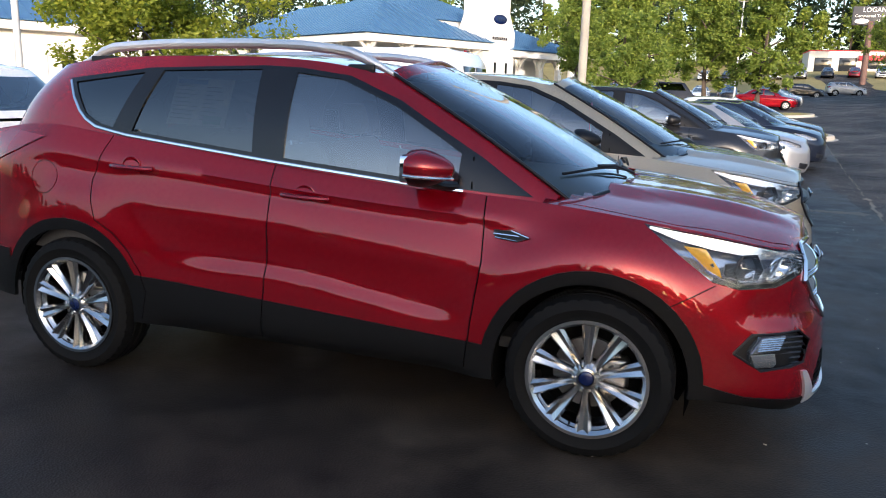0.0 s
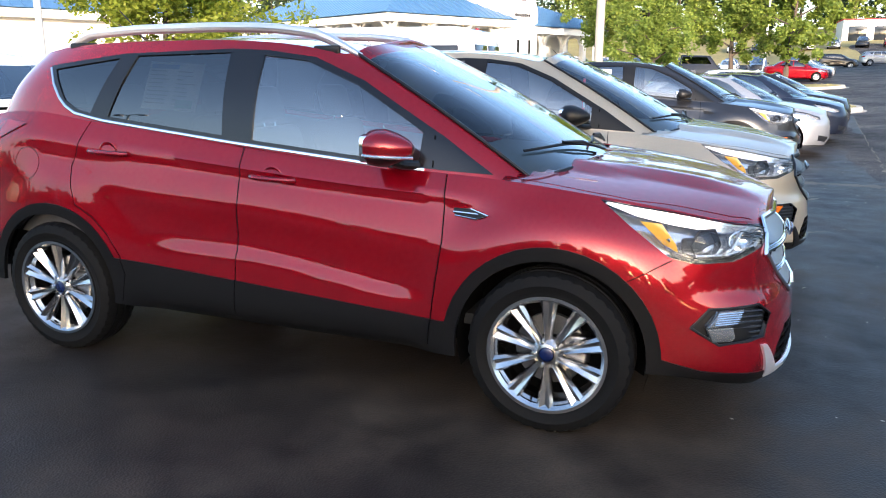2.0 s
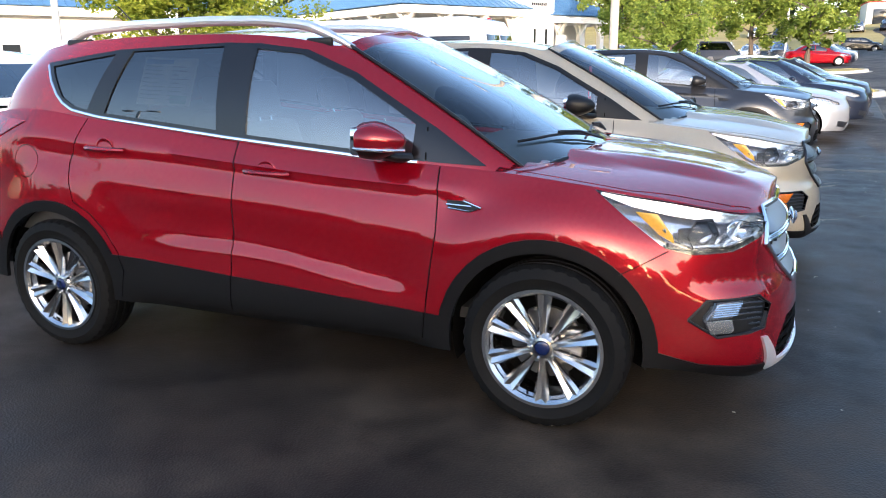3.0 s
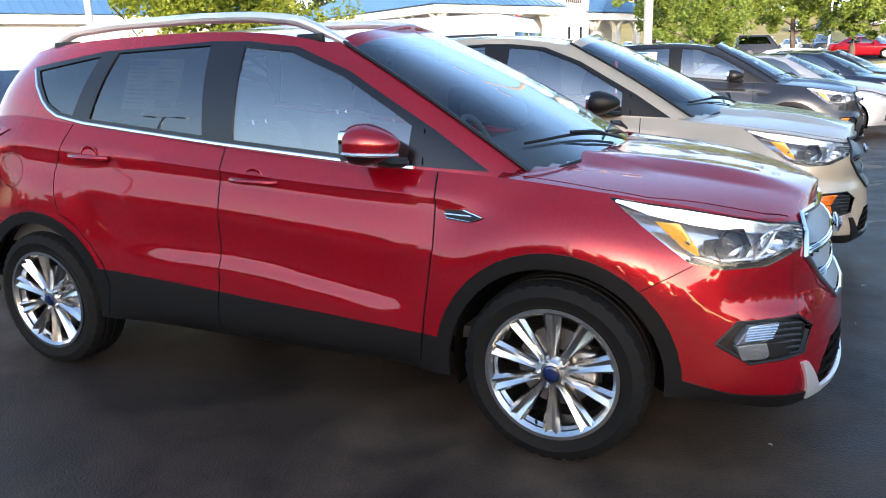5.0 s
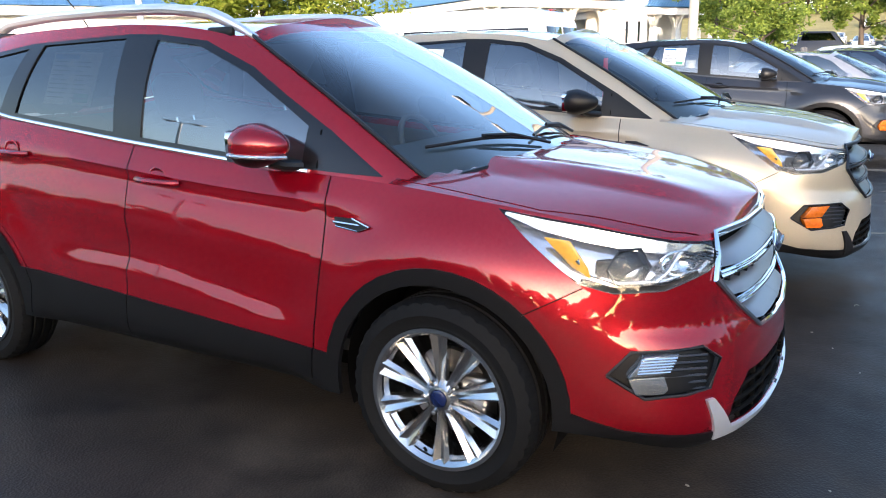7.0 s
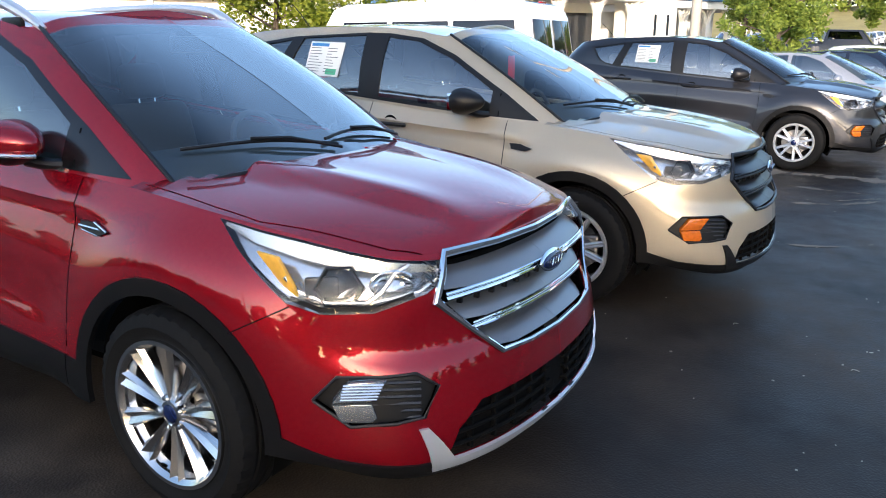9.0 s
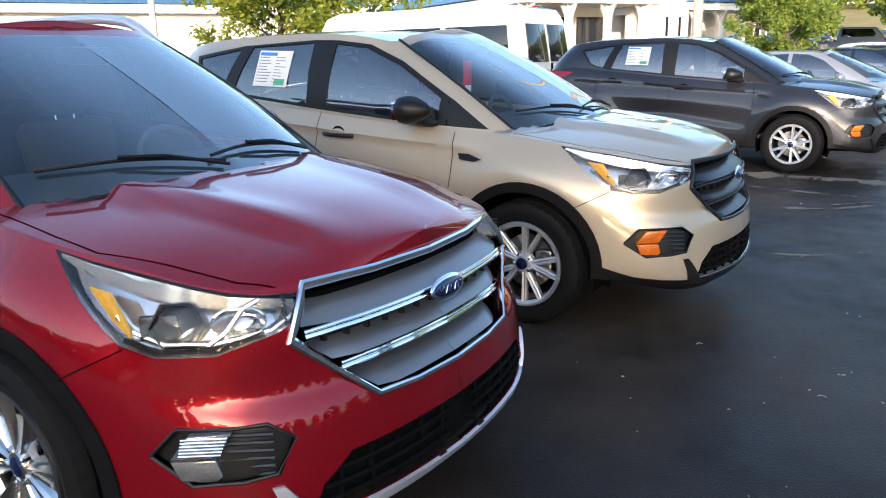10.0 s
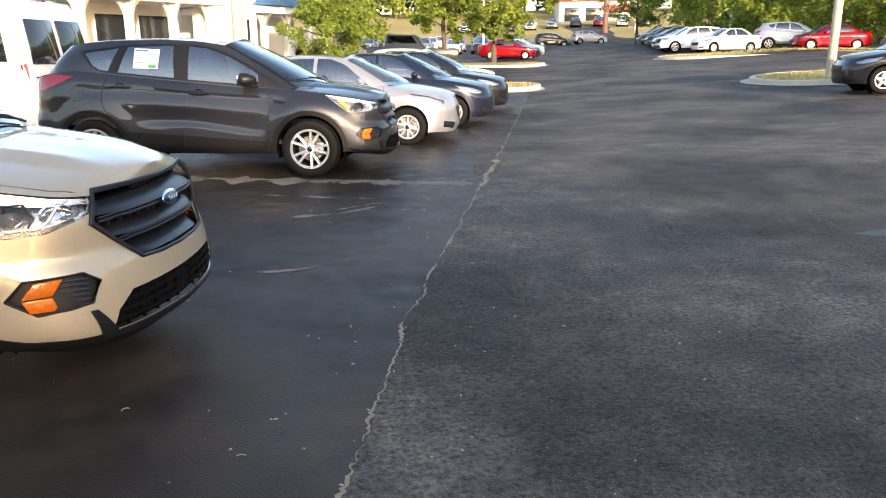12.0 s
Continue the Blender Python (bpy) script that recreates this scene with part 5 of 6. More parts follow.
sedan_windows = [[(-0.62, 0.975), (-1.03, 1.30), (-1.25, 1.385), (-1.48, 1.40), (-1.50, 1.02)], [(-1.56, 1.02), (-1.54, 1.40), (-1.95, 1.385), (-2.28, 1.20), (-2.42, 1.06)]]
sedan_lamp = [(0.02, 0.85), (0.35, 0.80), (0.58, 0.725), (0.60, 0.68), (0.45, 0.67), (0.2, 0.74)]
sedan_grille = [[(0.1, 0.62), (-0.42, 0.62), (-0.36, 0.45), (0.1, 0.43)], [(-0.46, 0.36), (-0.70, 0.40), (-0.70, 0.30), (-0.48, 0.26)]]
silver = plain_car("silver_sedan", "silver compact sedan with chrome grille bars", sedan_spec(), SILVER, sedan_windows, sedan_lamp, sedan_grille)
silver.matrix_basis = pose(1.58, 12.22, 0)
tagged(repaint(copy_thing(silver, pose(2.22, 15.0, ground_height(2, 15) - 0.01)), SILVER, NAVY), "dark navy compact sedan in the parked row").name = "navy_sedan"
tagged(repaint(copy_thing(silver, pose(2.62, 17.8, ground_height(2, 18) - 0.01)), SILVER, BLACK), "black compact sedan in the parked row").name = "black_sedan"
tagged(repaint(copy_thing(silver, pose(2.35, 20.6, ground_height(2, 20.6) - 0.01) @ Matrix.Diagonal((1.08, 1.04, 1.03, 1))), SILVER, WHITE), "white sedan at the end of the parked row").name = "white_sedan"
# ---- van ----
def van(m):
    v = thing("white_van", "white passenger van with dark side and rear windows", "van", m)
    prof = [(0.0, 0.42), (-0.05, 1.0), (-0.12, 1.62), (-0.22, 2.22), (-0.36, 2.44), (-0.6, 2.50), (-4.4, 2.50), (-4.75, 2.40), (-5.25, 1.62), (-5.95, 1.28), (-6.05, 0.95), (-6.05, 0.45), (-5.6, 0.36), (-0.3, 0.36)]
    bm = prism(prof, "y", -1.0, 1.0)
    bmesh.ops.bevel(bm, geom=[e for e in bm.edges if abs(e.verts[0].co.y - e.verts[1].co.y) < 0.01], offset=0.09, segments=4, affect="EDGES", profile=0.5)
    for w in bm.verts:
        if w.co.z > 1.25:
            w.co.y *= 1 - 0.075 * (w.co.z - 1.25)
    part("body_shell", bm, WHITE, v)
    tint = material("van_dark_glass", (0.012, 0.014, 0.016), 0.06, coat=0.5)
    for s in (-1, 1):
        for x0, x1 in ((-1.80, -0.42), (-3.22, -1.83), (-4.45, -3.25)):
            w = prism([(x0, 1.46), (x1, 1.46), (x1 - 0.08, 2.12), (x0, 2.12)], "y", 0.955 * s, 0.985 * s, 0.01)
            for q in w.verts:
                q.co.y *= 1 - 0.07 * (q.co.z - 1.46)
            part("side_window", w, tint, v, "dark tinted side window")
        band = box((-4.40, 0.94 * s - 0.012, 1.50), (-0.50, 0.94 * s + 0.030 * s + 0.012, 2.08))
        for q in band.verts:
            q.co.y *= 1 - 0.07 * (q.co.z - 1.46)
        part("window_band", band, tint, v, "dark band between the side windows")
        rw = prism([(0.06 * s, 1.42), (0.86 * s, 1.42), (0.80 * s, 2.14), (0.06 * s, 2.14)], "x", -0.10, -0.07, 0.012)
        for q in rw.verts:
            q.co.x -= (q.co.z - 1.42) * 0.16
        part("rear_window", rw, tint, v, "dark tinted rear door window")
        part("tail_light", moved(box((-0.10, -0.05, 0), (0.015, 0.05, 0.42), 0.02), pose(-0.10, 0.93 * s, 1.02, 0, -6)), TAIL, v, "tall red tail light")
        part("door_handle", box((-0.06, 0.05 * s - 0.03, 1.12), (-0.03, 0.05 * s + 0.03, 1.18), 0.008), SAIL, v)
    part("door_gap", box((-0.06, -0.005, 0.5), (-0.02, 0.005, 1.4)), DARK, v)
    part("name_bar", box((-0.085, -0.85, 1.20), (-0.05, -0.45, 1.225)), GRILLEDARK, v)
    part("roof_lamp", box((-0.42, -0.12, 2.46), (-0.36, 0.12, 2.50), 0.01), TAIL, v)
    part("bumper", box((-0.15, -0.95, 0.40), (0.07, 0.95, 0.62), 0.05, 3), SAIL, v, "black rear bumper")
    S = dict(tyre=0.35)
    for x in (-1.25, -4.95):
        for s in (1, -1):
            w = wheel(v, x, -0.89 * s, S, "many", True)
            if s < 0:
                w.rotation_euler = (0, 0, math.pi)
    return v


van(pose(-3.95, 11.35, 0) @ Matrix.Diagonal((1, 1, 0.94, 1)))

# ---- trees ----
BARK = material("bark", (0.10, 0.075, 0.055), 0.9, grain=0.3, scale=30, bump=0.5)


def leaf_material(name, a, b):
    m = bpy.data.materials.new(name)
    m.use_nodes = True
    t = m.node_tree
    p = t.nodes["Principled BSDF"]
    g = t.nodes.new("ShaderNodeNewGeometry")
    mix = t.nodes.new("ShaderNodeMix")
    mix.data_type = "RGBA"
    mix.inputs[6].default_value, mix.inputs[7].default_value = (*a, 1), (*b, 1)
    t.links.new(g.outputs["Random Per Island"], mix.inputs[0])
    t.links.new(mix.outputs[2], p.inputs["Base Color"])
    p.inputs["Roughness"].default_value = 0.6
    tr = t.nodes.new("ShaderNodeBsdfTranslucent")
    t.links.new(mix.outputs[2], tr.inputs[0])
    ms = t.nodes.new("ShaderNodeMixShader")
    ms.inputs[0].default_value = 0.5
    t.links.new(p.outputs[0], ms.inputs[1])
    t.links.new(tr.outputs[0], ms.inputs[2])
    t.links.new(ms.outputs[0], t.nodes["Material Output"].inputs[0])
    return m


LEAF_LIME = leaf_material("lime_leaves", (0.16, 0.22, 0.015), (0.34, 0.36, 0.03))
LEAF_GREEN = leaf_material("green_leaves", (0.15, 0.22, 0.026), (0.32, 0.38, 0.06))
LEAF_DARK = leaf_material("dark_needles", (0.032, 0.058, 0.024), (0.075, 0.105, 0.042))


def leaves(rd, clumps, per, size):
    """Leaf blades in clumps: (centre, radius) pairs; a mesh from plain arrays."""
    verts, faces = [], []
    for c, r in clumps:
        for _ in range(per):
            d = Vector((rd.gauss(0, 1), rd.gauss(0, 1), rd.gauss(0, 0.8)))
            d = d.normalized() * r * rd.uniform(0.35, 1.05)
            p = Vector(c) + d
            u = Vector((rd.gauss(0, 1), rd.gauss(0, 1), rd.gauss(0, 0.6))).normalized()
            w = u.cross(Vector((rd.gauss(0, 1), rd.gauss(0, 1), rd.gauss(0, 1)))).normalized()
            s = size * rd.uniform(0.6, 1.3)
            i = len(verts)
            verts += [p - u * s, p + w * s * 0.5, p + u * s, p - w * s * 0.5]
            faces.append((i, i + 1, i + 2, i + 3))
    me = bpy.data.meshes.new("crown")
    me.from_pydata([tuple(v) for v in verts], [], faces)
    return me


def tree(name, label, x, y, tall, wide, leaf, seed, per=60, clumps=70, size=0.09, base=0.25, pine=False, group=""):
    rd = random.Random(seed)
    z0 = ground_height(x, y)
    tr = thing(name, label, "tree", pose(x, y, z0 - 0.02), group)
    lean = Vector((rd.uniform(-0.03, 0.03), rd.uniform(-0.03, 0.03), 1))
    r0 = 0.018 * tall + 0.02
    trunk = [tube([lean * (tall * 0.9 * k / 7) + Vector((0.06 * math.sin(k + seed), 0.06 * math.cos(1.7 * k), 0)) for k in range(8)], r0, 8, 1, [r0 * (1.15 - 0.14 * k) for k in range(8)])]
    cl = []
    nl = 11
    for k in range(nl):
        h = tall * (base + 0.62 * k / nl)
        a = k * 2.4 + rd.uniform(-0.4, 0.4)
        prof = (1 - 0.55 * abs(2 * (k / nl) - 0.75)) if not pine else (1.0 - 0.7 * k / nl)
        reach = wide / 2 * prof * rd.uniform(0.75, 1.05)
        tip = Vector((math.cos(a) * reach, math.sin(a) * reach, h + reach * (0.45 if not pine else 0.1)))
        trunk.append(tube([lean * h, (lean * h).lerp(tip, 0.5) + Vector((0, 0, 0.1)), tip], 0.02, 5, 1, [r0 * 0.42, r0 * 0.25, 0.012]))
        for j in range(clumps // nl):
            f = rd.uniform(0.3, 1.08)
            c = (lean * h).lerp(tip, f) + Vector((rd.gauss(0, 1), rd.gauss(0, 1), rd.gauss(0, 0.9))) * wide * 0.075
            cl.append((c, wide * rd.uniform(0.05, 0.115)))
    for j in range(clumps // 6):
        cl.append((lean * tall * rd.uniform(0.78, 0.98) + Vector((rd.gauss(0, 1), rd.gauss(0, 1), 0)) * wide * 0.13, wide * rd.uniform(0.05, 0.10)))
    part("trunk", merge(*trunk), BARK, tr, "grey-brown trunk with limbs")
    me = leaves(rd, cl, per, size)
    me.materials.append(leaf)
    cr = new("crown", me)
    cr.parent = tr
    cr["label"] = "crown of small leaves"
    return tr


tree("lime_tree", "broad tree with bright yellow-green leaves before the showroom", -20.6, 21.2, 7.0, 9.6, LEAF_LIME, 3, 190, 132, 0.11, 0.18)
tree("young_tree", "young bushy green tree in a kerbed island", -2.1, 25.2, 4.6, 3.4, LEAF_GREEN, 8, 110, 80, 0.075, 0.10)
for k, (x, y, h, w, lf) in enumerate(((-4.6, 45, 8.0, 5.2, LEAF_GREEN), (0.4, 50, 8.5, 5.6, LEAF_GREEN), (3.6, 48, 8.0, 4.6, LEAF_GREEN), (-9.5, 58, 9, 6, LEAF_GREEN), (22, 52, 7.5, 7, LEAF_GREEN), (27, 46, 7.5, 7.5, LEAF_GREEN),
                                     (32, 40, 8, 8, LEAF_GREEN), (24, 58, 9, 7, LEAF_GREEN), (38, 36, 8, 8, LEAF_GREEN), (22.5, 70, 10, 9, LEAF_GREEN), (28.5, 64, 10, 9.5, LEAF_GREEN), (34.5, 60, 10, 9.5, LEAF_GREEN), (41, 56, 10, 9.5, LEAF_GREEN), (19.5, 84, 9, 8, LEAF_GREEN))):
    tree("parking_tree", "leafy green tree in the car park", x, y, h, w, lf, 20 + k, 110, 88, 0.14, 0.22 if x < 20 else 0.06, group="car park trees")
# woods along the far edge, and the wooded edge behind the camera that shows in the paint and glass
rd = random.Random(77)


def wood(name, label, spots, size, per, leaf):
    cl, trunks = [], []
    for x, y, h in spots:
        z = ground_height(x, y)
        trunks.append(tube([(x, y, z - 0.5), (x, y, z + h * 0.85)], 0.22, 6, 1, [0.28, 0.1]))
        for j in range(12):
            f = (j + 1) / 12
            wd = h * 0.24 * (1.1 - 0.75 * abs(f - 0.45))
            cl.append((Vector((x + rd.gauss(0, wd * 0.5), y + rd.gauss(0, wd * 0.4), z + h * (0.02 + f))), wd * rd.uniform(0.45, 0.8)))
    w = tagged(new(name), label, "woods", kind="stuff")
    part("trunk", merge(*trunks), BARK, w)
    me = leaves(rd, cl, per, size)
    me.materials.append(leaf)
    cr = new("crown", me)
    cr.parent = w
    return w


wood("far_woods", "distant dark green pine woods", [(x + rd.uniform(-3, 3), 168 + rd.uniform(-8, 12) - 0.25 * max(0, -x - 20), rd.uniform(17, 25)) for x in range(-120, 130, 4)], 0.6, 80, LEAF_DARK)
wood("green_woods", "lighter green trees before the pine woods", [(x + rd.uniform(-3, 3), 154 + rd.uniform(-5, 5), rd.uniform(8, 13)) for x in range(-90, 110, 4)], 0.45, 80, LEAF_GREEN)
wood("tree_belt", "dense green trees behind the parked cars", [(23 + 2.6 * k + rd.uniform(-1, 1), 78 - 0.6 * k + rd.uniform(-2, 2), rd.uniform(6.5, 9)) for k in range(18)], 0.28, 110, LEAF_GREEN)
# the row near x = 52 is added out of view, to darken horizon reflections
wood("roadside_woods", "trees along the near edge of the car park, and an added unseen side row", [(x + rd.uniform(-1.5, 1.5), -50 + rd.uniform(-4, 4), rd.uniform(6.5, 10)) for x in range(-110, 90, 2)] + [(52 + rd.uniform(-4, 4), y + rd.uniform(-1.5, 1.5), rd.uniform(8, 12)) for y in range(-45, 70, 5)], 0.5, 200, LEAF_DARK)

# ---- kerbed islands ----
def island(name, x0, x1, y0, y1, m=None):
    """A kerbed island with a rounded end towards x1, and grass inside."""
    isl = tagged(new(name), "kerbed island with dry yellow grass", "kerb island", kind="structure")
    r = (y1 - y0) / 2
    out = [(x0, y0)] + [(x1 - r * 0.8 + 0.8 * r * math.sin(a), (y0 + y1) / 2 - r * math.cos(a)) for a in [math.pi * k / 14 for k in range(15)]] + [(x0, y1)]
    if m:
        cx, cy = (x0 + x1) / 2, (y0 + y1) / 2
        out = [tuple((Matrix.Translation((cx, cy, 0)) @ Matrix.Rotation(m, 4, "Z") @ Matrix.Translation((-cx, -cy, 0)) @ Vector((p, q, 0)))[:2]) for p, q in out]
    cx, cy = sum(p for p, q in out) / len(out), sum(q for p, q in out) / len(out)

    def ring(shrink, h, lo):
        return [(p + (cx - p) * shrink / max(0.01, math.hypot(cx - p, cy - q)), q + (cy - q) * shrink / max(0.01, math.hypot(cx - p, cy - q)), ground_height(p, q) + h) for p, q in out]
    bm = bmesh.new()
    rs = [[bm.verts.new(v) for v in ring(s, h, 0)] for s, h in ((-0.25, 0.01), (0.0, 0.015), (0.02, 0.13), (0.05, 0.155), (0.20, 0.155), (0.22, 0.10))]
    for a, b in zip(rs, rs[1:]):
        for k in range(len(a)):
            bm.faces.new((a[k], a[(k + 1) % len(a)], b[(k + 1) % len(a)], b[k]))
    bmesh.ops.recalc_face_normals(bm, faces=bm.faces[:])
    part("kerb", bm, KERB, isl, "pale concrete kerb")
    g = bmesh.new()
    g.faces.new([g.verts.new((p, q, z)) for p, q, z in ring(0.21, 0.14, 0)])
    bmesh.ops.recalc_face_normals(g, faces=g.faces[:])
    part("grass", g, DRYGRASS, isl, "dry yellow-green grass")
    verts, faces = [], []
    r2 = random.Random(int(cx * 7))
    poly = [(p, q) for p, q, z in ring(0.24, 0, 0)]
    bx, by = [p for p, q in poly], [q for p, q in poly]
    for _ in range(2500):
        p, q = r2.uniform(min(bx), max(bx)), r2.uniform(min(by), max(by))
        if not inside((p, q), poly):
            continue
        z, a, h = ground_height(p, q) + 0.13, r2.uniform(0, 6.28), r2.uniform(0.04, 0.11)
        i = len(verts)
        verts += [(p - 0.02 * math.cos(a), q - 0.02 * math.sin(a), z), (p + 0.02 * math.cos(a), q + 0.02 * math.sin(a), z), (p + r2.uniform(-0.04, 0.04), q + r2.uniform(-0.04, 0.04), z + h)]
        faces.append((i, i + 1, i + 2))
    me = bpy.data.meshes.new("grass_blades")
    me.from_pydata(verts, [], faces)
    me.materials.append(DRYGRASS)
    tagged(new("grass_blades", me), kind="stuff").parent = isl
    return isl


island("kerb_island", -6, 4.9, 24.4, 27.6)
island("kerb_island", -6, 6.6, 43, 47)
island("kerb_island", 22, 11.0, 24.8, 20.6)
island("kerb_island", 30, 12.6, 44.5, 40.5)


def lamp_pole(x, y, tall, r, base=0.6, arms=True, mat=None):
    z = ground_height(x, y)
    lp = thing("lamp_pole", "tall concrete-coloured lamp pole", "lamp pole", pose(x, y, z))
    part("shaft", lathe_z([(r, 0), (r * 0.95, tall * 0.4), (r * 0.75, tall)], 20), mat or POLE, lp)
    part("footing", lathe_z([(r * 1.9, 0), (r * 1.9, base), (r * 1.7, base + 0.04), (0.01, base + 0.04)], 20), KERB, lp)
    if arms:
        for s in (-1, 1):
            arm = part("arm", tube([(0, 0, tall - 0.1), (s * 0.4, 0, tall), (s * 0.7, 0, tall)], 0.035, 6), POLE, lp)
            part("lamp_head", box((s * 1.0 - 0.35, -0.2, tall - 0.08), (s * 1.0 + 0.35, 0.2, tall + 0.1), 0.03), POLEWHITE, arm)
    return lp


def lathe_z(profile, n):
    bm = lathe(profile, n)
    bm.transform(Matrix.Rotation(math.pi / 2, 4, "X"))
    return bm


POLE = material("pole_concrete", (0.42, 0.38, 0.31), 0.8, grain=0.1, scale=20, bump=0.2, stain=0.15)
POLEWHITE = material("pole_paint", (0.62, 0.62, 0.6), 0.5, grain=0.05, scale=20)
lamp_pole(-2.7, 16.35, 10.5, 0.115)
lamp_pole(-20.0, 14.7, 10.5, 0.11, mat=POLEWHITE)
lamp_pole(12.9, 21.9, 11, 0.125, 0.02)
lamp_pole(-14.0, 86, 9, 0.10, mat=POLEWHITE)
lamp_pole(22.5, 62, 10, 0.12, mat=POLEWHITE)
lamp_pole(26.0, 118, 9, 0.13, mat=POLEWHITE)
lamp_pole(3.0, 70, 9, 0.09, mat=POLEWHITE)
lamp_pole(-24, -22, 9.5, 0.11, mat=POLEWHITE)
lamp_pole(-3, -26, 9.5, 0.11, mat=POLEWHITE)
lamp_pole(14, -24, 9.5, 0.11, mat=POLEWHITE)
# ---- showroom ----
STUCCO = material("white_stucco", (0.80, 0.78, 0.72), 0.85, grain=0.06, scale=30, bump=0.15, stain=0.06)
BLUEROOF = material("blue_metal_roof", (0.10, 0.21, 0.36), 0.42, 0.2, grain=0.08, scale=4, stain=0.08)
DARKGLASS = material("showroom_glass", (0.02, 0.024, 0.03), 0.1, coat=0.4)
BU, BV = Vector((0.50, 0.866, 0)), Vector((-0.866, 0.50, 0))
BORG = Vector((-24.5, 50.8, 0.75))


def bp(u, v, z):
    """Building space: along the front, back from it, up."""
    return BORG + BU * u + BV * v + Vector((0, 0, z))


def slab(corners):
    """A closed solid from eight corners (bottom four, top four)."""
    bm = bmesh.new()
    v = [bm.verts.new(c) for c in corners]
    for f in ((0, 3, 2, 1), (4, 5, 6, 7), (0, 1, 5, 4), (1, 2, 6, 5), (2, 3, 7, 6), (3, 0, 4, 7)):
        bm.faces.new([v[i] for i in f])
    bmesh.ops.recalc_face_normals(bm, faces=bm.faces[:])
    return bm


def bbox(u0, u1, v0, v1, z0, z1):
    return slab([bp(u0, v0, z0), bp(u1, v0, z0), bp(u1, v1, z0), bp(u0, v1, z0), bp(u0, v0, z1), bp(u1, v0, z1), bp(u1, v1, z1), bp(u0, v1, z1)])


def roof_plane(house, a, b, c, d, n):
    """A sheet of standing-seam metal: eave a-b, top d-c; each seam is a raised rib."""
    bm = bmesh.new()
    a, b, c, d = (Vector(p) for p in (a, b, c, d))
    up = (b - a).cross(d - a).normalized()
    if up.z < 0:
        up = -up
    bm.faces.new([bm.verts.new(p) for p in (a, b, c, d)])
    r = part("roof_sheet", thick_sheet(bm, up, 0.06), BLUEROOF, house, "blue standing-seam metal roof")
    along = (b - a).normalized()
    ribs = bmesh.new()
    for k in range(n + 1):
        t = k / n
        p, q = a.lerp(b, t), d.lerp(c, t)
        # keep the ribs square to the eave, trimmed by the hips
        foot = p
        span_top0, span_top1 = (d - a).dot(along), (c - a).dot(along)
        s = (p - a).dot(along)
        rise = (d - a) - along * span_top0
        f = 1.0
        if s < span_top0:
            f = s / span_top0
        elif s > span_top1:
            f = ((b - a).length - s) / ((b - a).length - span_top1)
        if f < 0.03:
            continue
        q = foot + rise * f
        w = along * 0.03
        h = up * 0.12
        vs = [ribs.verts.new(x) for x in (p - w, p + w, q + w, q - w, p - w + h, p + w + h, q + w + h, q - w + h)]
        for fc in ((4, 5, 6, 7), (0, 1, 5, 4), (1, 2, 6, 5), (2, 3, 7, 6), (3, 0, 4, 7)):
            ribs.faces.new([vs[i] for i in fc])
    bmesh.ops.recalc_face_normals(ribs, faces=ribs.faces[:])
    part("roof_seam", ribs, BLUEROOF, r)


def thick_sheet(bm, up, d):
    r = bmesh.ops.extrude_face_region(bm, geom=list(bm.faces))
    for e in r["geom"]:
        if isinstance(e, bmesh.types.BMVert):
            e.co += up * d
    bmesh.ops.recalc_face_normals(bm, faces=bm.faces[:])
    return bm


show = tagged(new("showroom"), "white showroom with blue metal roofs and an arcade", "building")


def hip_roof(u0, u1, v0, v1, z, rise, n):
    o = 0.9
    u0, u1, v0, v1 = u0 - o, u1 + o, v0 - o, v1 + o
    w = min(u1 - u0, v1 - v0) / 2
    if u1 - u0 <= v1 - v0:
        r0, r1 = bp((u0 + u1) / 2, v0 + w, z + rise), bp((u0 + u1) / 2, v1 - w, z + rise)
        roof_plane(show, bp(u0, v0, z), bp(u1, v0, z), r0, r0, n)
        roof_plane(show, bp(u1, v0, z), bp(u1, v1, z), r1, r0, n * 2)
        roof_plane(show, bp(u0, v1, z), bp(u0, v0, z), r0, r1, n * 2)
        roof_plane(show, bp(u1, v1, z), bp(u0, v1, z), r1, r1, n)
    else:
        r0, r1 = bp(u0 + w, (v0 + v1) / 2, z + rise), bp(u1 - w, (v0 + v1) / 2, z + rise)
        roof_plane(show, bp(u0, v0, z), bp(u1, v0, z), r1, r0, n * 2)
        roof_plane(show, bp(u1, v0, z), bp(u1, v1, z), r1, r1, n)
        roof_plane(show, bp(u0, v1, z), bp(u0, v0, z), r0, r0, n)
        roof_plane(show, bp(u1, v1, z), bp(u0, v1, z), r0, r1, n * 2)
    part("fascia", bbox(u0 + 0.25, u1 - 0.25, v0 + 0.25, v1 - 0.25, z - 0.62, z - 0.02), STUCCO, show)


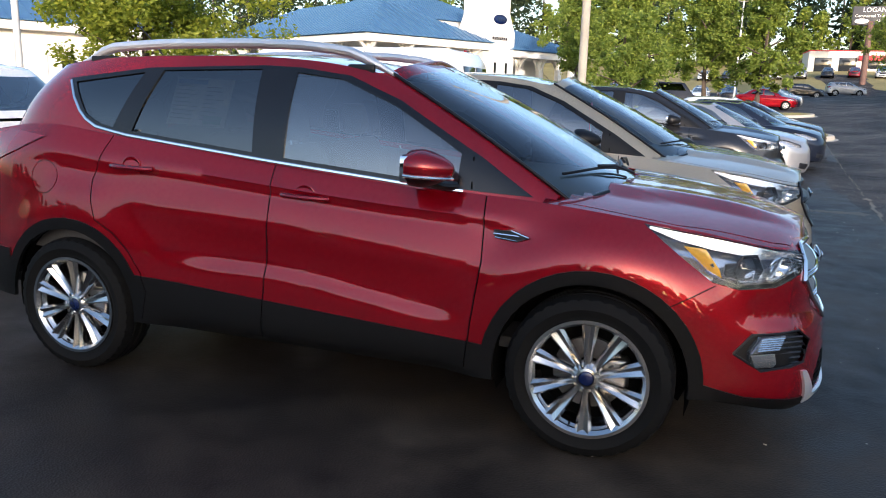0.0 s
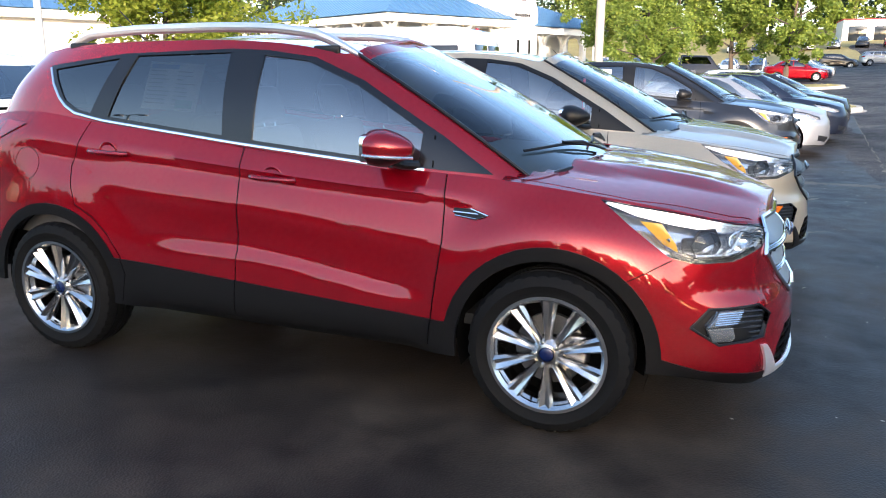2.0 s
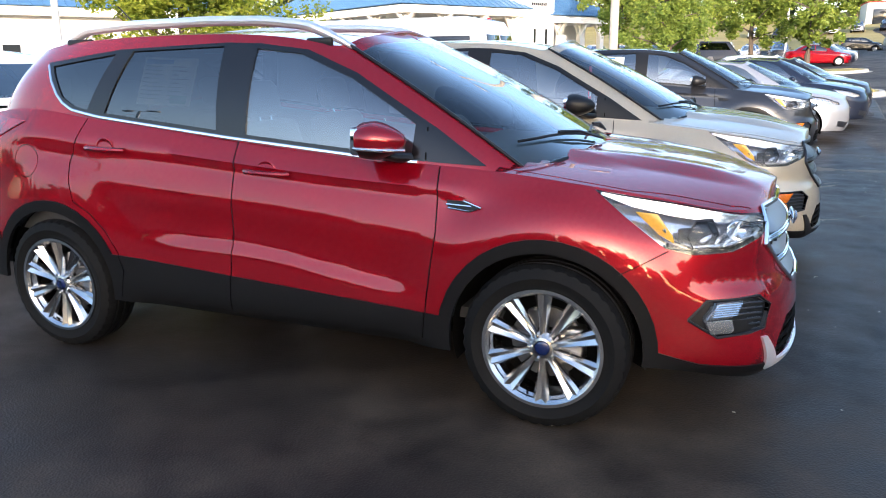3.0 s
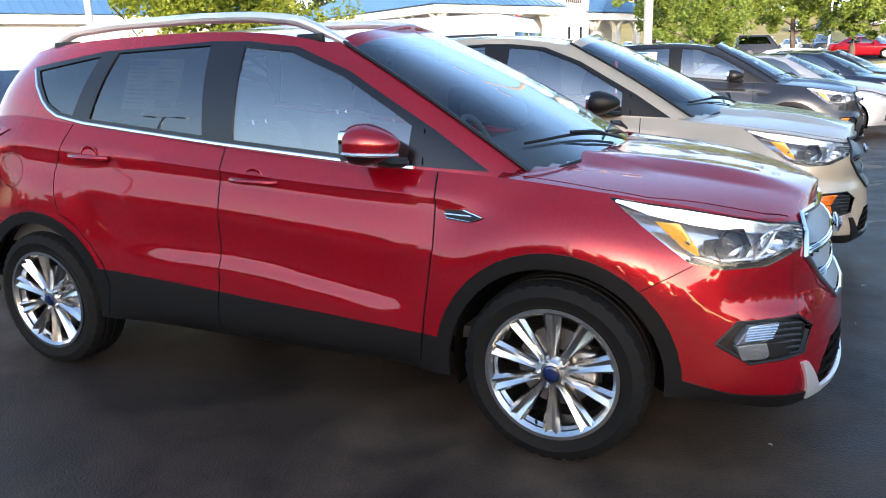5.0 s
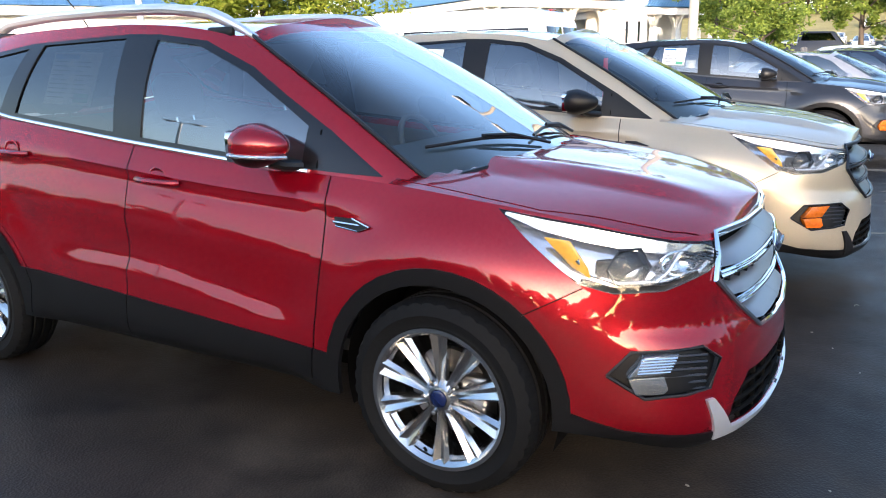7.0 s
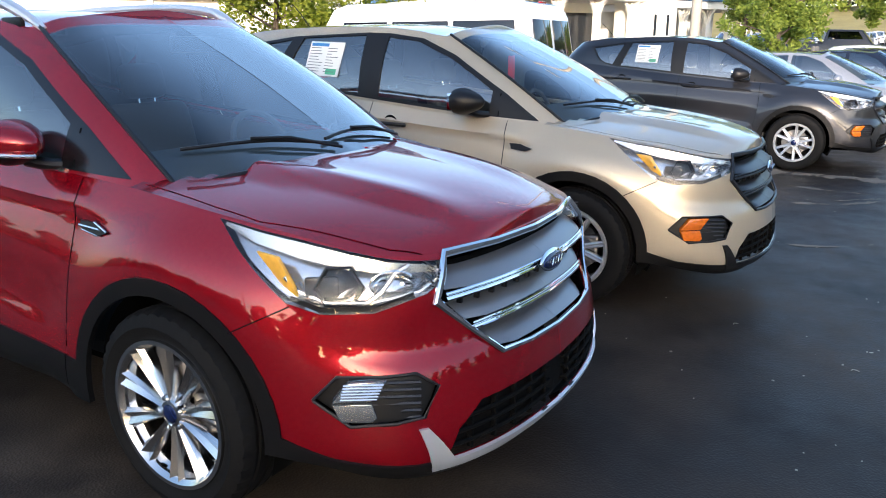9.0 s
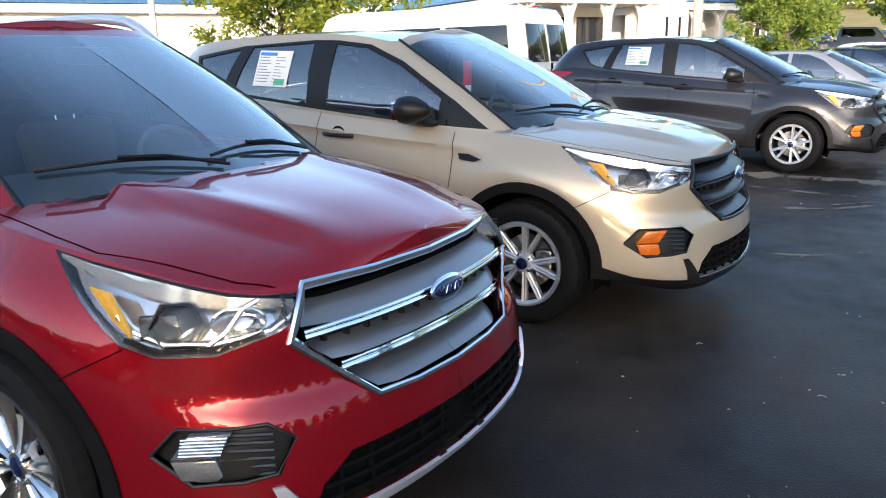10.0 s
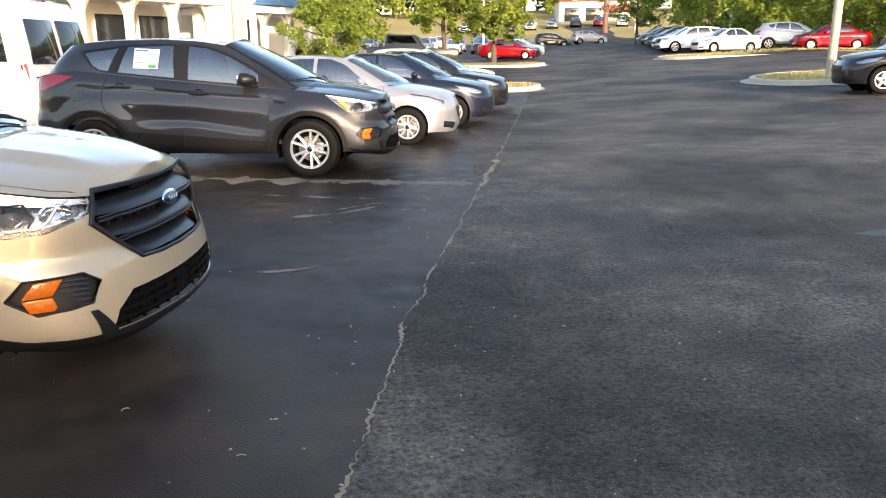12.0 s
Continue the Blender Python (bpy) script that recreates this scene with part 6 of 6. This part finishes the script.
def column(u, v, z, along=1):
    c = part("column", bbox(u - 0.24, u + 0.24, v - 0.24, v + 0.24, 0, z), STUCCO, show, "white column with curved brackets")
    for s in (-1, 1):
        for ax in (0, 1):
            pts = [(0.20, z - 1.5), (0.30, z - 1.0), (0.62, z - 0.35), (1.0, z), (0.60, z), (0.2, z - 0.55)]
            bm = bmesh.new()
            lo, hi = [], []
            for p, h in pts:
                du, dv = (s * p, 0) if ax == 0 else (0, s * p)
                off = (0, 0.11) if ax == 0 else (0.11, 0)
                lo.append(bm.verts.new(bp(u + du - off[0], v + dv - off[1], h)))
                hi.append(bm.verts.new(bp(u + du + off[0], v + dv + off[1], h)))
            bm.faces.new(lo)
            bm.faces.new(hi[::-1])
            for k in range(len(pts)):
                bm.faces.new((lo[k], hi[k], hi[(k + 1) % len(pts)], lo[(k + 1) % len(pts)]))
            bmesh.ops.recalc_face_normals(bm, faces=bm.faces[:])
            part("bracket", bm, STUCCO, c)


# canopy block with its arcade, the hall behind, tower, side wing, service wing
hip_roof(0, 12, 0, 26, 5.0, 3.4, 22)
for u in (0.4, 4.2, 8.0, 11.6):
    column(u, 0.4, 4.4)
for v in (4.6, 8.8, 13, 17.2, 21.4, 25.5):
    column(0.4, v, 4.4)
part("inner_wall", bbox(3.2, 11.8, 4.5, 25.5, 0, 4.4), STUCCO, show)
for k in range(5):
    part("window", bbox(3.12, 3.2, 5.5 + 4 * k, 8.3 + 4 * k, 0.6, 3.3), DARKGLASS, show, "dark showroom window")
for k in range(2):
    part("window", bbox(4.2 + 3.8 * k, 7.2 + 3.8 * k, 4.42, 4.5, 0.4, 3.6), DARKGLASS, show, "dark showroom window")
hip_roof(10, 22, 8, 30, 7.4, 3.2, 22)
part("hall_wall", bbox(11, 21, 9, 29, 0, 7.0), STUCCO, show)
# tower with shoulders that slope to a narrow head
tz = [(12.2, 0.0), (16.0, 0.0), (16.0, 6.0), (15.3, 7.6), (15.3, 9.6), (12.9, 9.6), (12.9, 7.6), (12.2, 6.0)]
tb = bmesh.new()
lo, hi = [tb.verts.new(bp(u, -0.3, z)) for u, z in tz], [tb.verts.new(bp(u, 3.2, z)) for u, z in tz]
tb.faces.new(lo)
tb.faces.new(hi[::-1])
for k in range(8):
    tb.faces.new((lo[k], hi[k], hi[(k + 1) % 8], lo[(k + 1) % 8]))
bmesh.ops.recalc_face_normals(tb, faces=tb.faces[:])
tower = part("tower", tb, STUCCO, show, "white sign tower")
part("tower_slot", bbox(13.5, 13.75, -0.34, -0.28, 0.8, 3.4), DARKGLASS, tower)
part("tower_slot", bbox(14.9, 15.15, -0.34, -0.28, 0.8, 3.4), DARKGLASS, tower)
ov = bmesh.new()
bmesh.ops.create_uvsphere(ov, u_segments=24, v_segments=10, radius=1)
ov.transform(Matrix.Translation(bp(14.1, -0.32, 7.1)) @ Matrix.Rotation(math.radians(60), 4, "Z") @ Matrix.Diagonal((0.85, 0.06, 0.42, 1)))
part("oval_sign", ov, BADGE, tower, "blue oval sign")
for k in range(8):
    part("letter_bar", bbox(13.2 + 0.24 * k, 13.36 + 0.24 * k, -0.34, -0.28, 5.35, 5.6), GRILLEDARK, tower)
hip_roof(16.4, 25.5, 0.2, 9, 4.6, 2.2, 16)
for u in (17.6, 20.4, 23.2, 25.2):
    column(u, 0.5, 4.0)
part("wing_wall", bbox(17, 25, 4, 8.8, 0, 4.0), STUCCO, show)

serv = tagged(new("service_building"), "long white service building with a blue metal roof", "building")
show_keep, show = show, serv
hip_roof(-40, -8.5, 12.5, 32, 4.8, 4.2, 22)
part("wall", bbox(-39.5, -9, 13, 31.5, 0, 4.3), STUCCO, serv)
for k in range(4):
    part("garage_door", bbox(-37 + 7 * k, -33.5 + 7 * k, 12.9, 13.02, 0, 2.9), material("door_grey", (0.5, 0.5, 0.48), 0.6) if k == 0 else STUCCO, serv)
    part("window", bbox(-32.5 + 7 * k, -31.4 + 7 * k, 12.92, 13.02, 1.0, 2.2), DARKGLASS, serv)
show = show_keep

# ---- far shop and its sign ----
REDFASCIA = material("red_fascia", (0.55, 0.03, 0.04), 0.5, grain=0.05, scale=5)
sx, sy = 16.5, 138
sz = ground_height(sx, sy)
shop = thing("tyre_shop", "low white workshop with a red fascia", "building", pose(sx, sy, sz))
part("wall", box((0, 0, 0), (12.4, 9, 3.35), 0.03), STUCCO, shop)
part("parapet", box((-0.12, -0.12, 3.35), (12.52, 9.12, 3.5), 0.03), REDFASCIA, shop, "dull red parapet")
# open doorways: the shade inside is drawn as dark panels on the wall
for x in (0.9, 4.6):
    part("garage_door", box((x, -0.06, 0), (x + 2.6, -0.004, 2.3), 0.02), DARKGLASS, shop, "dark panel for the shaded inside of an open garage door")
part("awning", box((7.4, -0.9, 1.9), (12.5, -0.1, 2.7), 0.05), REDFASCIA, shop, "red awning")
part("window", box((8.2, -0.06, 0.6), (11.9, -0.004, 1.8), 0.02), DARKGLASS, shop)

bx, by = 21.5, 118
bz = ground_height(bx, by)
bb = thing("billboard", "dark roadside billboard on a brown post", "billboard", pose(bx, by, bz))
part("post", lathe_z([(0.42, 0), (0.38, 8.6)], 20), material("post_brown", (0.16, 0.09, 0.07), 0.7, grain=0.1, scale=10), bb)
board = part("board", box((-2.4, -0.25, 8.1), (6.4, 0.25, 10.6), 0.04), material("board_dark", (0.05, 0.052, 0.06), 0.5), bb, "dark printed board")
for text, size, x, z in (("LOGANVILLE", 0.85, -1.2, 9.85), ("Commercial Truck Service Center", 0.52, -2.1, 9.15), ("NOW", 0.6, 0.6, 8.4), ("OPEN", 0.6, 3.6, 8.4)):
    cu = bpy.data.curves.new("lettering", "FONT")
    cu.body, cu.size, cu.extrude = text, size, 0.01
    tmp = bpy.data.objects.new("lettering", cu)
    me = bpy.data.meshes.new_from_object(tmp)
    bpy.data.objects.remove(tmp)
    me.materials.append(PAPER)
    lt = new("lettering", me)
    lt.parent = board
    lt.matrix_basis = pose(x, -0.27, z, 90)
lo_ = bmesh.new()
bmesh.ops.create_uvsphere(lo_, u_segments=24, v_segments=10, radius=1)
lo_.transform(pose(-1.2, -0.27, 8.62) @ Matrix.Diagonal((0.9, 0.05, 0.34, 1)))
part("oval_sign", lo_, PAPER, board)

# ---- far cars ----
far_sedan = plain_car("red_sedan", "red four-door sedan beside a kerbed island", sedan_spec(), RED, sedan_windows, sedan_lamp, sedan_grille, "", False)
x, y = 6.0, 56.5
far_sedan.matrix_basis = pose(x, y, ground_height(x, y))
far_spec = suv_spec()
far_spec["crease"] = 0.0
far_spec["deck"] = True
suv_windows = [[(-0.63, 1.12), (-0.95, 1.43), (-1.25, 1.555), (-1.49, 1.58), (-1.49, 1.19)], [(-1.56, 1.20), (-1.56, 1.59), (-2.26, 1.575), (-2.37, 1.27)], [(-2.47, 1.29), (-2.36, 1.56), (-2.78, 1.50), (-2.66, 1.34)]]
suv_lamp = [(0.17, 1.0), (0.45, 0.965), (0.8, 0.90), (0.8, 0.83), (0.56, 0.78)]
suv_grille = [[(0.1, 0.90), (-0.48, 0.90), (-0.54, 0.80), (-0.35, 0.60), (0.1, 0.59)], [(0.1, 0.475), (-0.47, 0.478), (-0.60, 0.325), (0.1, 0.305)]]
far_suv = plain_car("blue_suv", "steel-blue sport utility car parked on the rise", far_spec, STEELBLUE, suv_windows, suv_lamp, suv_grille, "", False)
far_suv.matrix_basis = pose(23.6, 49.0, ground_height(23.6, 49), 0, 0, -12)
rd = random.Random(9)


def park(src, old, colour, word, x, y, turn, group):
    z = min(ground_height(x, y), ground_height(x - 2.7 * math.cos(radians(turn)), y - 2.7 * math.sin(radians(turn)))) + 0.01
    c = repaint(copy_thing(src, pose(x, y, z, 0, 0, turn)), old, colour)
    c.name = word.split()[0] + ("_sedan" if src is far_sedan else "_suv")
    return tagged(c, word, "car", group)


for colour, word, x, y, turn, src in ((WHITE, "white sport coupe nose-out on the rise", 16.6, 47.5, 196, far_sedan), (BLACK, "black sedan beside the lamp pole island", 12.1, 17.9, 172, far_sedan), (RED, "dark red car behind the coupe", 22, 46, 175, far_sedan),
                                      (NAVY, "navy sedan behind the red sedan", 6.6, 60.0, 0, far_sedan), (SILVER, "silver sedan behind the red sedan", 7.0, 63, 0, far_sedan), (WHITE, "white sedan behind the red sedan", 7.4, 66, 0, far_sedan), (GREY, "grey sedan in the far row", 7.8, 69, 0, far_sedan),
                                      (SILVER, "silver people carrier across the far aisle", 17.8, 99, 8, far_suv), (BLACK, "black off-roader across the far aisle", 13.0, 97, 5, far_suv)):
    park(src, RED if src is far_sedan else STEELBLUE, colour, word, x, y, turn, "far parked cars")
cols = [(WHITE, "white"), (SILVER, "silver"), (GREY, "grey"), (NAVY, "navy"), (BLACK, "black"), (RED, "red"), (WHITE, "white")]
for k in range(10):
    c, w = cols[(k * 3) % 7]
    src = far_sedan if k % 3 else far_suv
    park(src, RED if src is far_sedan else STEELBLUE, c, w + " car in the row beyond the aisle", 15.4 + 0.45 * k, 51.5 + 3.0 * k, 186 + rd.uniform(-2, 2), "row beyond the aisle")
for k in range(34):
    c, w = cols[rd.randrange(7)]
    src = far_suv if rd.random() < 0.65 else far_sedan
    row = k % 3
    x, y = -26 + (k // 3) * 2.9 + rd.uniform(-0.3, 0.3), (76, 88, 103)[row] + rd.uniform(-0.5, 0.5)
    park(src, RED if src is far_sedan else STEELBLUE, c, w + " car in the storage rows", x, y, 270 + rd.uniform(-3, 3), "storage rows")
for k in range(9):
    c, w = cols[(k * 2) % 7]
    park(far_suv, STEELBLUE, c, w + " truck-like car on the far bank", 0 + 3.6 * k + rd.uniform(-0.4, 0.4), 126, 262, "cars on the bank")
for k, (c, w) in enumerate(((WHITE, "white"), (WHITE, "white"), (SILVER, "silver"), (WHITE, "white"), (BLACK, "black"))):
    park(far_suv, STEELBLUE, c, w + " car before the service building", -47 + 6.0 * k, 44 + 0.3 * k, 20, "cars before the service building")


def pickup(m, body):
    """A pickup truck, seen from the rear quarter."""
    p = thing("pickup_truck", "black pickup truck with a silver tail", "pickup", m)
    half = [(0.0, 0.55), (0.0, 1.15), (-1.6, 1.2), (-1.75, 1.22), (-2.25, 1.86), (-3.7, 1.9), (-3.85, 1.25), (-5.6, 1.25), (-5.65, 0.6)]
    b = prism(half, "y", -0.98, 0.98)
    for v in b.verts:
        if v.co.z > 1.4:
            v.co.y *= 0.84
    bmesh.ops.bevel(b, geom=b.edges[:], offset=0.05, segments=2, affect="EDGES", profile=0.5)
    part("body_shell", b, body, p)
    part("bed", box((-5.5, -0.85, 1.0), (-3.95, 0.85, 1.262)), DARK, p)
    for s in (-1, 1):
        part("side_window", prism([(-2.05, 1.32), (-2.38, 1.78), (-3.6, 1.8), (-3.7, 1.32)], "y", 0.86 * s, 0.93 * s), PRIVACY, p)
        part("tail_light", box((-5.67, 0.78 * s - 0.08, 0.85), (-5.6, 0.78 * s + 0.08, 1.2), 0.02), TAIL, p)
    part("back_window", prism([(-0.7, 1.4), (0.7, 1.4), (0.62, 1.78), (-0.62, 1.78)], "x", -3.86, -3.78), PRIVACY, p)
    for x in (-0.95, -4.6):
        for s in (1, -1):
            w = wheel(p, x, -0.86 * s, dict(tyre=0.40), "many", True)
            if s < 0:
                w.rotation_euler = (0, 0, math.pi)
    return p


x, y = 1.6, 40.0
pickup(pose(x, y, ground_height(x, y)), BLACK)
